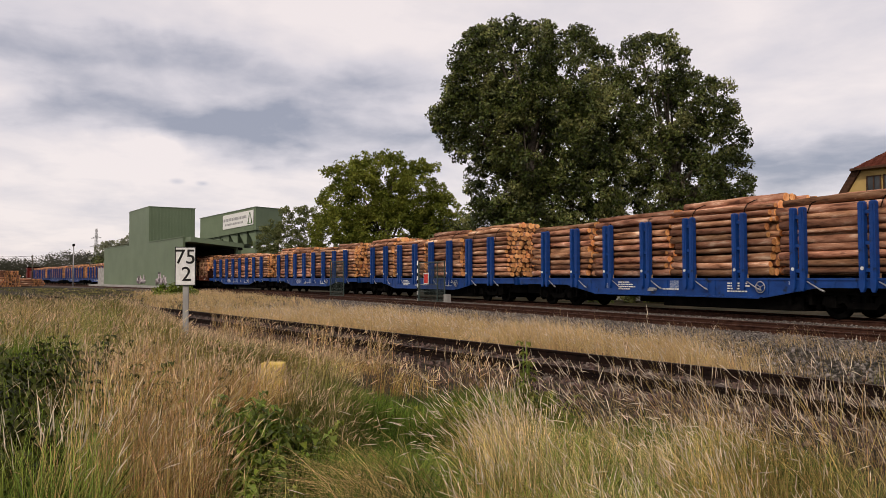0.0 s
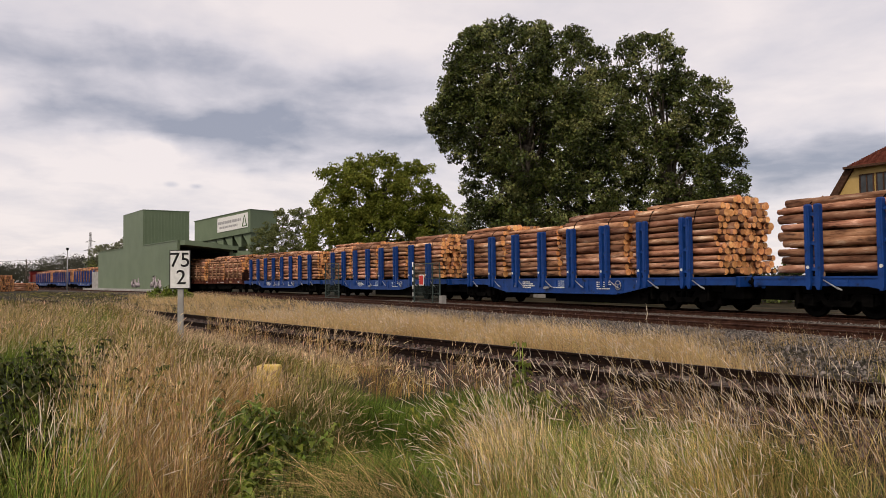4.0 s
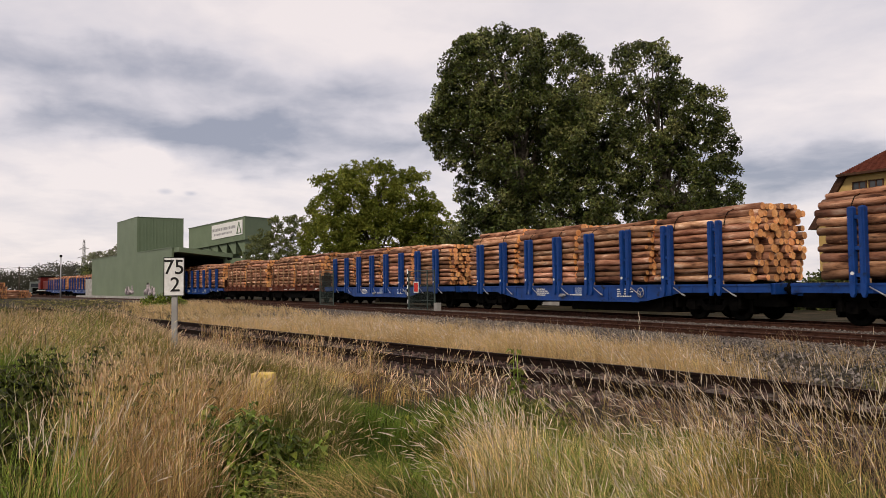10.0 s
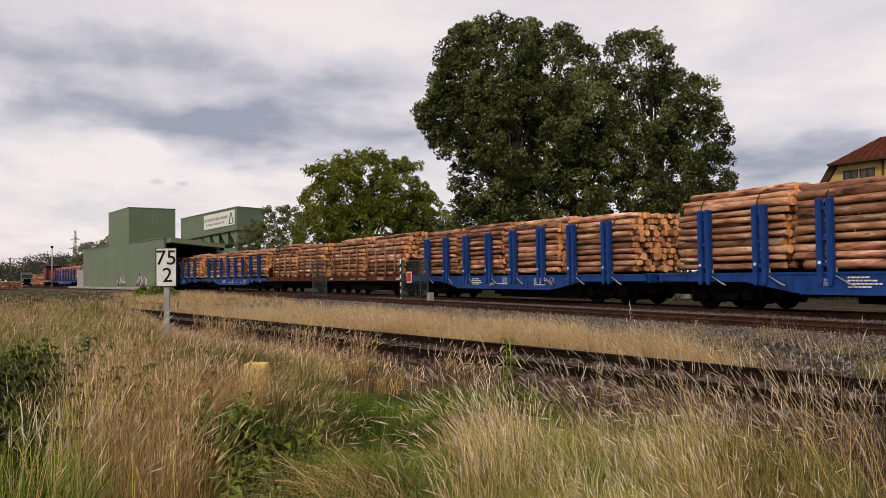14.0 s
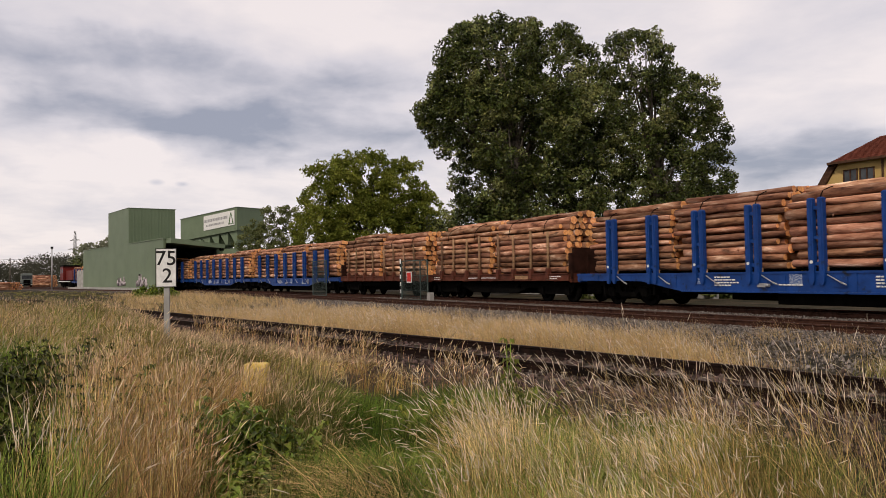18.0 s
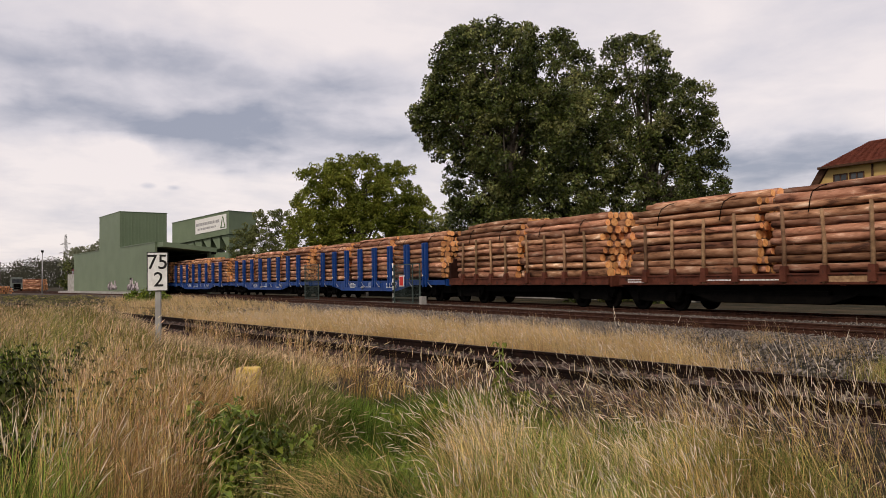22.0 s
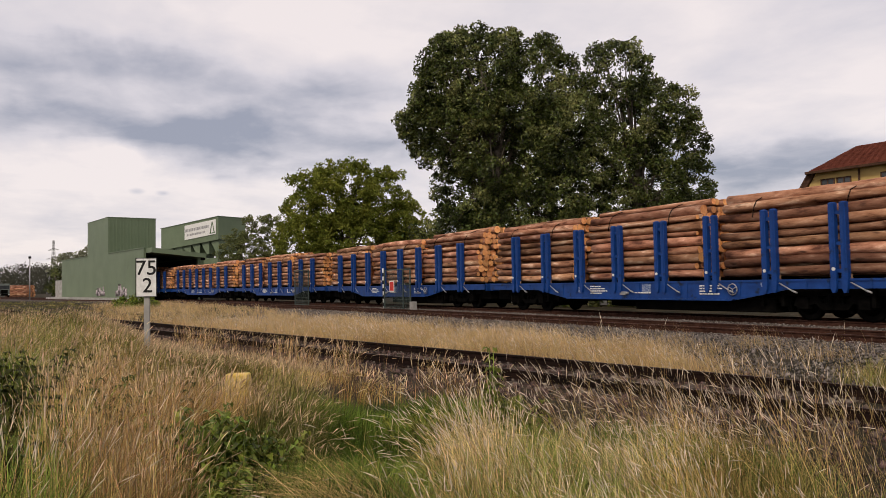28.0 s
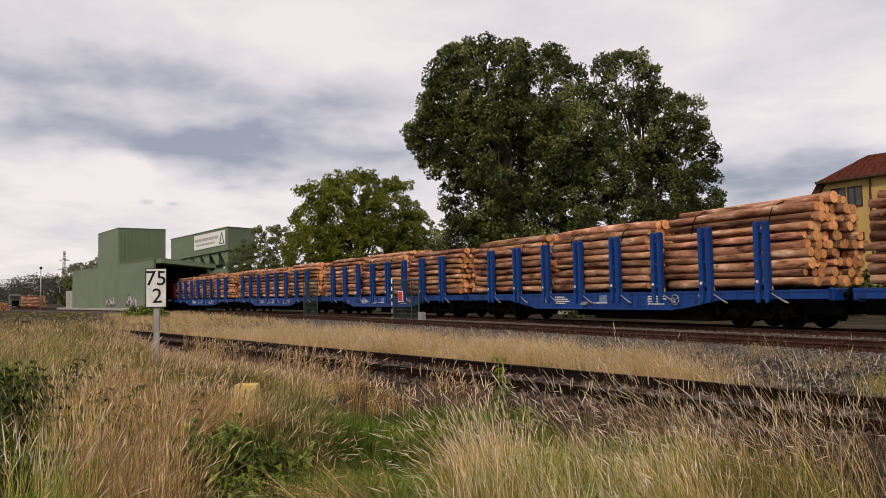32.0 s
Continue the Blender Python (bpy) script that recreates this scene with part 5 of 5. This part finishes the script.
def build_grass():
    rng = np.random.default_rng(3)

    def fore(n, d0, d1, u0, u1, keep, edge=-1.5, bare=True):
        x, y, d, u = scatter(n, d0, d1, u0, u1, rng)
        k = (near_of(x, y) < edge) & keep(x, y, d, u)
        if bare:
            k &= (u < 0.08) | (d < 8.6 - 10.0 * (u - 0.1) + 1.6 * patch(x, y, 0.9, 41.0))
        return x[k], y[k]
    # foreground between the path and the siding
    lay_grass("tall reddish dry grass", DRYRED, fore(30000, 3.7, 8.4, -0.48, -0.20, lambda x, y, d, u: (patch(x, y, 0.8, 1.0) + (u < -0.3) * 0.35 > 0.0) & ((u < -0.30) | (d > 6.2))), (0.4, 0.86), (0.0016, 0.0034), 0.14, rng, DRYHEAD, 0.4, (0.04, 0.08), 0.0055, fan=1.2, curl=1.6)
    lay_grass("green undergrowth", OLIVE, fore(30000, 3.6, 8.0, -0.56, -0.2, lambda x, y, d, u: patch(x, y, 0.9, 14.0) > -0.2), (0.25, 0.55), (0.002, 0.005), 0.3, rng)
    lay_grass("tall pale dry grass", PALE, fore(5500, 3.9, 5.7, 0.03, 0.70, lambda x, y, d, u: patch(x, y, 1.5, 2.0) > 0.14), (0.34, 0.74), (0.002, 0.0034), 0.34, rng, SEED, 0.5, (0.05, 0.10), 0.006, False, wind=GUST, fan=0.45, curl=1.3)
    lay_grass("golden dry grass", PALE, fore(15000, 3.2, 5.4, 0.06, 0.70, lambda x, y, d, u: patch(x, y, 1.4, 2.0) > -0.05), (0.26, 0.6), (0.002, 0.0034), 0.36, rng, SEED, 0.15, (0.05, 0.09), 0.0055, wind=GUST, fan=0.5, curl=1.3)
    lay_grass("warm dry grass", DRY, fore(14000, 3.2, 5.6, 0.03, 0.70, lambda x, y, d, u: patch(x, y, 1.3, 22.0) > 0.0), (0.22, 0.56), (0.002, 0.0036), 0.42, rng, SEED, 0.08, (0.05, 0.09), 0.0055, wind=GUST, fan=0.5, curl=1.3)
    lay_grass("yellow-green grass round the nettles", OLIVE, fore(6000, 5.2, 8.0, -0.22, -0.13, lambda x, y, d, u: patch(x, y, 1.2, 33.0) > -0.15), (0.26, 0.56), (0.002, 0.0045), 0.25, rng, DRYHEAD, 0.15, (0.05, 0.09), 0.006)
    cx, cy = in_view(-0.2215, 8.9)
    lay_grass("dry stems before the marker", DRY, (rng.normal(cx, 0.22, 420), rng.normal(cy, 0.22, 420)), (0.2, 0.36), (0.002, 0.004), 0.15, rng, cap=False)
    lay_grass("flattened brown litter", LITTER, fore(22000, 3.6, 12.0, -0.16, 0.68, lambda x, y, d, u: near_of(x, y) > -4.2, -1.2, False), (0.05, 0.16), (0.003, 0.007), 1.0, rng, cap=False, wind=GUST)
    lay_grass("short green grass", GRASS, fore(60000, 1.9, 8.0, -0.34, 0.14, lambda x, y, d, u: patch(x, y, 0.7, 3.0) > -0.5), (0.18, 0.42), (0.0025, 0.006), 0.35, rng)
    lay_grass("short yellow-green grass", OLIVE, fore(30000, 1.6, 6.0, 0.06, 0.68, lambda x, y, d, u: patch(x, y, 0.9, 51.0) > -0.15), (0.16, 0.45), (0.0022, 0.0045), 0.3, rng)
    lay_grass("short green grass", GRASS, fore(34000, 1.6, 6.4, 0.06, 0.68, lambda x, y, d, u: patch(x, y, 0.7, 3.0) - np.clip(u - 0.3, 0, 1) * 0.8 > -0.35), (0.14, 0.5), (0.0025, 0.005), 0.4, rng)
    lay_grass("tall green grass", GRASS, fore(34000, 3.4, 10.0, -0.72, -0.45, lambda x, y, d, u: patch(x, y, 0.8, 7.0) > -0.3), (0.45, 0.82), (0.003, 0.007), 0.35, rng, SEED, 0.05, (0.06, 0.13), 0.005)
    lay_grass("green meadow grass", GRASS, fore(60000, 7.0, 28.0, -0.70, -0.18, lambda x, y, d, u: patch(x, y, 0.25, 12.0) + (u < -0.42) * 0.45 > 0.05), (0.35, 0.8), (0.004, 0.009), 0.3, rng)
    lay_grass("mixed olive meadow grass", OLIVE, fore(90000, 6.5, 30.0, -0.70, -0.14, lambda x, y, d, u: patch(x, y, 0.3, 5.0) > -0.3), (0.35, 0.85), (0.004, 0.008), 0.3, rng, DRYHEAD, 0.25, (0.06, 0.12), 0.012)
    lay_grass("tall dry meadow grass", DRY, fore(80000, 5.5, 28.0, -0.70, -0.02, lambda x, y, d, u: (patch(x, y, 0.35, 6.0) > -0.1) & ((u < -0.24) | (d > 8.5)) & ((u > -0.47) | (d > 10.0))), (0.4, 0.9), (0.003, 0.007), 0.3, rng, DRYHEAD, 0.3, (0.06, 0.12), 0.012)
    lay_grass("dry stems along the siding", DRYRED, fore(14000, 6.0, 24.0, -0.30, 0.10, lambda x, y, d, u: (near_of(x, y) > -3.2) & (patch(x, y, 0.8, 15.0) > -0.05), -0.95, False), (0.25, 0.62), (0.0025, 0.0045), 0.2, rng, DRYHEAD, 0.5, (0.07, 0.14), 0.013, False)
    x, y, d, u = scatter(60000, 24, 110, -0.68, -0.2, rng)
    k = (y < 11.0 + 0.151 * (x + 92)) & (near_of(x, y) < -2) | (y < 11.0 + 0.151 * (x + 92)) & (near_of(x, y) > 2)
    lay_grass("far meadow grass", OLIVE, (x[k], y[k]), (0.35, 0.6), (0.015, 0.035), 0.3, rng)
    # the field goes on beside and behind the path
    x, y = rng.uniform(-26, 16, 52000), rng.uniform(-18, 9, 52000)
    a = radians(26.63)
    depth, across = -x * math.cos(a) + y * math.sin(a), x * math.sin(a) + y * math.cos(a)
    k = (near_of(x, y) < -1.8) & (np.hypot(x, y) > 0.9) & ((depth < 1.6) | (np.abs(across) > 0.70 * depth + 0.1))
    x, y = x[k], y[k]
    m = len(x) // 2
    lay_grass("green field grass beside the path", OLIVE, (x[:m], y[:m]), (0.25, 0.5), (0.006, 0.014), 0.3, rng, cap=False)
    lay_grass("dry field grass beside the path", DRY, (x[m:], y[m:]), (0.25, 0.55), (0.005, 0.012), 0.3, rng, cap=False)
    # the trodden edge of the stand, close to the path
    x, y, d, u = scatter(9000, 0.8, 3.6, -0.75, 0.75, rng)
    lay_grass("short trodden grass by the path", GRASS, (x, y), (0.08, 0.26), (0.003, 0.006), 0.5, rng, cap=False)
    x, y = rng.uniform(-13, 10, 30000), rng.uniform(-14, 7, 30000)
    depth, across = -x * math.cos(a) + y * math.sin(a), x * math.sin(a) + y * math.cos(a)
    k = (near_of(x, y) < -1.8) & (np.hypot(x, y) > 0.7) & ((depth < 0.6) | (np.abs(across) > 0.74 * depth + 0.1))
    lay_grass("short field grass round the path", OLIVE, (x[k], y[k]), (0.12, 0.35), (0.008, 0.018), 0.5, rng, cap=False)
    # tall tufts by the rails and a heap of flattened straw
    spots = [(0.335, 6.0, 80, 0.13), (0.30, 6.3, 50, 0.1), (0.36, 5.7, 50, 0.12), (0.455, 5.0, 60, 0.14), (0.20, 6.2, 46, 0.14), (0.26, 5.2, 46, 0.12), (0.56, 4.6, 70, 0.16), (0.12, 5.4, 40, 0.12), (0.075, 5.0, 60, 0.15), (0.50, 5.2, 70, 0.2), (0.60, 5.0, 60, 0.16), (0.53, 4.4, 60, 0.16), (0.10, 4.6, 46, 0.16), (-0.01, 5.2, 10, 0.2)]
    spots += [(rng.uniform(0.02, 0.68), rng.uniform(4.2, 6.6), 26, 0.3) for _ in range(12)]
    for u, d, n, r in spots:
        cx, cy = in_view(u, d)
        lay_grass("tall pale tuft beside the siding", PALE, (rng.normal(cx, r, n), rng.normal(cy, r, n)), (0.5, 0.92), (0.002, 0.0034), 0.38, rng, SEED, 0.85, (0.06, 0.12), 0.006, False, wind=GUST, fan=0.3, curl=1.25, base=(cx, cy, ground_height(cx, cy)))
    for u, d, n in ((-0.515, 3.3, 22), (-0.49, 3.5, 16), (-0.545, 3.4, 16), (-0.465, 3.7, 20)):
        cx, cy = in_view(u, d)
        lay_grass("tall pale stalks over dark green grass", PALE, (rng.normal(cx, 0.09, n), rng.normal(cy, 0.09, n)), (0.7, 0.98), (0.002, 0.0032), 0.25, rng, SEED, 0.9, (0.07, 0.13), 0.006, False, fan=0.4, curl=1.3, base=(cx, cy, ground_height(cx, cy)))
    cx, cy = in_view(-0.03, 4.1)
    lay_grass("heap of flattened straw", PALE, (rng.normal(cx, 0.22, 700), rng.normal(cy, 0.16, 700)), (0.4, 0.75), (0.002, 0.004), 1.05, rng, cap=False, wind=GUST, fan=0.4)
    # straw between the siding and the middle track
    for n, d0, d1, wd in ((210000, 9, 30, (0.004, 0.009)), (120000, 28, 78, (0.008, 0.016))):
        x, y, d, u = scatter(n, d0, d1, -0.46, 0.68, rng, 10)
        w = patch(x, y, 0.4, 9.0)
        k = (near_of(x, y) > 1.15) & (y < 11.3 + 0.6 * w + rng.normal(0, 0.28, len(x)) - 0.75 * np.maximum(0, x + 11.0) + 0.05 * np.maximum(0, -22 - x)) & (u > -0.385 + 0.07 * w)
        lay_grass("thick straw-coloured grass between the tracks", STRAW, (x[k], y[k]), (0.2, 0.46), wd, 0.4, rng, SEED, 0.16, (0.06, 0.12), 0.008, False, wind=GUST, fan=0.7)
    x, y = np.concatenate([rng.uniform(-36, -4, 5200), rng.uniform(-14, -4, 7000)]), np.concatenate([rng.uniform(10.4, 13.8, 5200), rng.uniform(9.2, 13.2, 7000)])
    k = patch(x, y, 0.9, 4.0) > 0.1
    lay_grass("thin tufts in the ballast", STRAW, (x[k], y[k]), (0.2, 0.45), (0.002, 0.004), 0.4, rng, SEED, 0.15, (0.04, 0.08), 0.0045, False, wind=GUST, fan=0.6)
    x, y = rng.normal(-5.4, 0.5, 2200), rng.normal(10.1, 0.35, 2200)
    lay_grass("low yellow-green weeds in the ballast", OLIVE, (x, y), (0.15, 0.4), (0.006, 0.012), 0.2, rng, cap=False)


build_grass()


def stones(label, mat, x, y, z, size, rng):
    n = len(x)
    base = np.array([(1, 0, 0), (0, 1, 0), (-1, 0, 0), (0, -1, 0), (0, 0, 0.8), (0, 0, -0.8)], float)
    v = base[None] * size[:, None, None] * rng.uniform(0.55, 1.25, (n, 6, 1))
    a = rng.uniform(0, 6.28, n)
    c, s = np.cos(a), np.sin(a)
    vx = v[:, :, 0] * c[:, None] - v[:, :, 1] * s[:, None]
    vy = v[:, :, 0] * s[:, None] + v[:, :, 1] * c[:, None]
    v = np.stack([vx + x[:, None], vy + y[:, None], v[:, :, 2] + z[:, None]], 2)
    fc = [(0, 1, 4), (1, 2, 4), (2, 3, 4), (3, 0, 4), (1, 0, 5), (2, 1, 5), (3, 2, 5), (0, 3, 5)]
    ob = part("ballast_stones", cloud_mesh("ballast_stones", v, fc, n, (mat,)), ())
    tagged(ob, label, "ballast", kind="stuff")


def build_stones():
    rng = np.random.default_rng(9)
    q, o = rng.uniform(-30, 8, 26000), rng.normal(-1.2, 1.5, 26000)
    c = math.cos(radians(NEAR_T))
    x, y = q * c + NEAR_N[0] * (NEAR_D + o), q * -NEAR_N[0] + NEAR_N[1] * (NEAR_D + o)
    stones("brown broken ballast stones round the siding", STONE, x, y, rng.uniform(-0.21, -0.14, 26000) - np.maximum(0, np.abs(o) - 1.5) * 0.04, rng.uniform(0.02, 0.06, 26000), rng)
    x, y = rng.uniform(-45, 2, 100000), rng.uniform(9.6, 19.7, 100000)
    keep = (near_of(x, y) > 1.8) & (np.abs(np.abs(y - 16.2) - 0.7525) > 0.13)
    x, y = x[keep], y[keep]
    m = len(x)
    stones("grey broken ballast stones along the main tracks", STONE_GREY, x, y, rng.uniform(-0.19, -0.12, m) - np.clip(12.4 - y, 0, 1) * 0.06, rng.uniform(0.018, 0.046, m), rng)


build_stones()


def build_weeds():
    """Broad-leaved weeds: stems with pairs of pointed leaves."""
    rnd = random.Random(21)
    nettle, bush = "nettle clump with broad green leaves in the grass", "weed bush with small leaves beside the siding"
    spots = [(-0.262, 5.2, 40, 0.58, nettle), (-0.225, 5.0, 46, 0.56, nettle), (-0.245, 4.4, 26, 0.40, nettle), (-0.20, 4.4, 18, 0.30, nettle), (0.11, 6.6, 46, 0.44, bush), (0.105, 6.5, 7, 0.88, bush), (0.05, 6.4, 40, 0.36, bush), (0.15, 6.2, 34, 0.34, bush), (0.01, 6.6, 30, 0.3, bush), (0.3, 5.0, 22, 0.26, "low green weed among dry stalks"), (0.42, 4.6, 20, 0.24, "low green weed among dry stalks"), (-0.52, 5.6, 130, 0.75, "dark green leafy weeds in the meadow"), (-0.57, 6.2, 130, 0.8, "dark green leafy weeds in the meadow"), (-0.50, 7.4, 110, 0.8, "dark green leafy weeds in the meadow"), (-0.55, 4.4, 110, 0.6, "dark green leafy weeds in the meadow")]
    for u, d, stems, hgt, label in spots:
        cx, cy = in_view(u, d)
        w = thing("weed", label, "plant", "weeds", pose(cx, cy, ground_height(cx, cy) - 0.02))
        lv, st = Shape(), Shape()
        for _ in range(stems):
            a, r = rnd.uniform(0, 6.28), abs(rnd.gauss(0, 0.2 if hgt < 0.65 else 0.36 if stems > 10 else 0.05))
            bx, by = r * math.cos(a), r * math.sin(a)
            h = hgt * rnd.uniform(0.6, 1.1)
            tx, ty = bx * 1.5 + rnd.uniform(-0.06, 0.06), by * 1.5 + rnd.uniform(-0.06, 0.06)
            st.tube([(bx, by, 0), ((bx + tx) / 2, (by + ty) / 2, h * 0.55), (tx, ty, h)], [0.006, 0.005, 0.003], 5)
            for i in range(9):
                q = 0.25 + 0.75 * i / 8
                px, py, pz = bx + (tx - bx) * q, by + (ty - by) * q, h * q
                for side_k in (0, math.pi):
                    b = rnd.uniform(0, 6.28) + side_k
                    L = (0.13 if hgt > 0.38 else 0.085) * rnd.uniform(0.6, 1.1) * (1.15 - 0.5 * q)
                    W = L * 0.34
                    c, s_ = math.cos(b), math.sin(b)
                    o = len(lv.v)
                    lv.v += [(px, py, pz), (px + c * L * 0.45 - s_ * W, py + s_ * L * 0.45 + c * W, pz + 0.02), (px + c * L, py + s_ * L, pz - 0.03), (px + c * L * 0.45 + s_ * W, py + s_ * L * 0.45 - c * W, pz + 0.02), (px + c * L * 0.45, py + s_ * L * 0.45, pz + 0.008)]
                    for f in ((0, 4, 1), (1, 4, 2), (2, 4, 3), (3, 4, 0)):
                        lv.face([o + k for k in f], 0, True)
        tagged(part("foliage", lv, DOCK if u < -0.45 else WEED if hgt > 0.38 and u < 0 else LEAF_LT, w), kind="stuff")
        tagged(part("stem_mass", st, WEED, w), kind="stuff")


build_weeds()


# ---- movement ----
def motions():
    times = [i * 2.0 for i in range(17)]
    for ob, c, x, turn in MOVERS:
        rows = []
        for t in times:
            px, py, a = line(c + travel(t))
            rows.append((t, pose(px, py, 0, 0, 0, a + turn) @ Matrix.Translation((x, 0, 0))))
        walk(ob, rows)
    # gusts: the trees lean with the wind and back, the tall tufts nod
    a = radians(26.63)
    axis = Vector((-math.cos(a), math.sin(a), 0))
    gust = ((0, 5), (6, 1), (10, 0), (13, -5), (18, -4), (23, -15), (28, -3), (32, 0))

    def lean_at(t):
        for (t0, v0), (t1, v1) in zip(gust, gust[1:]):
            if t <= t1:
                return v0 + (v1 - v0) * (t - t0) / (t1 - t0)
        return gust[-1][1]
    for k, (ob, group, x, y) in enumerate(SWAYING):
        if group == "trees behind the train":
            big = 0.12 if "poplar" in ob.name else 0.03
            walk(ob, [(t, Matrix.Translation((x, y, -0.2)) @ Matrix.Rotation(radians(-big * (lean_at(t) + 1.6 * math.sin(t * 2.7 + k * 1.9))), 4, axis)) for t in [i * 0.5 for i in range(65)]])
    for k, (ob, base) in enumerate(TUFTS):
        q = k // 2 * 1.37
        walk(ob, [(t, Matrix.Translation(base) @ Matrix.Rotation(radians(3.5 * math.sin(t * 3.1 + q) + 2.0 * math.sin(t * 1.17 + 2.3 * q)), 4, axis)) for t in [i * 0.4 for i in range(81)]])


motions()
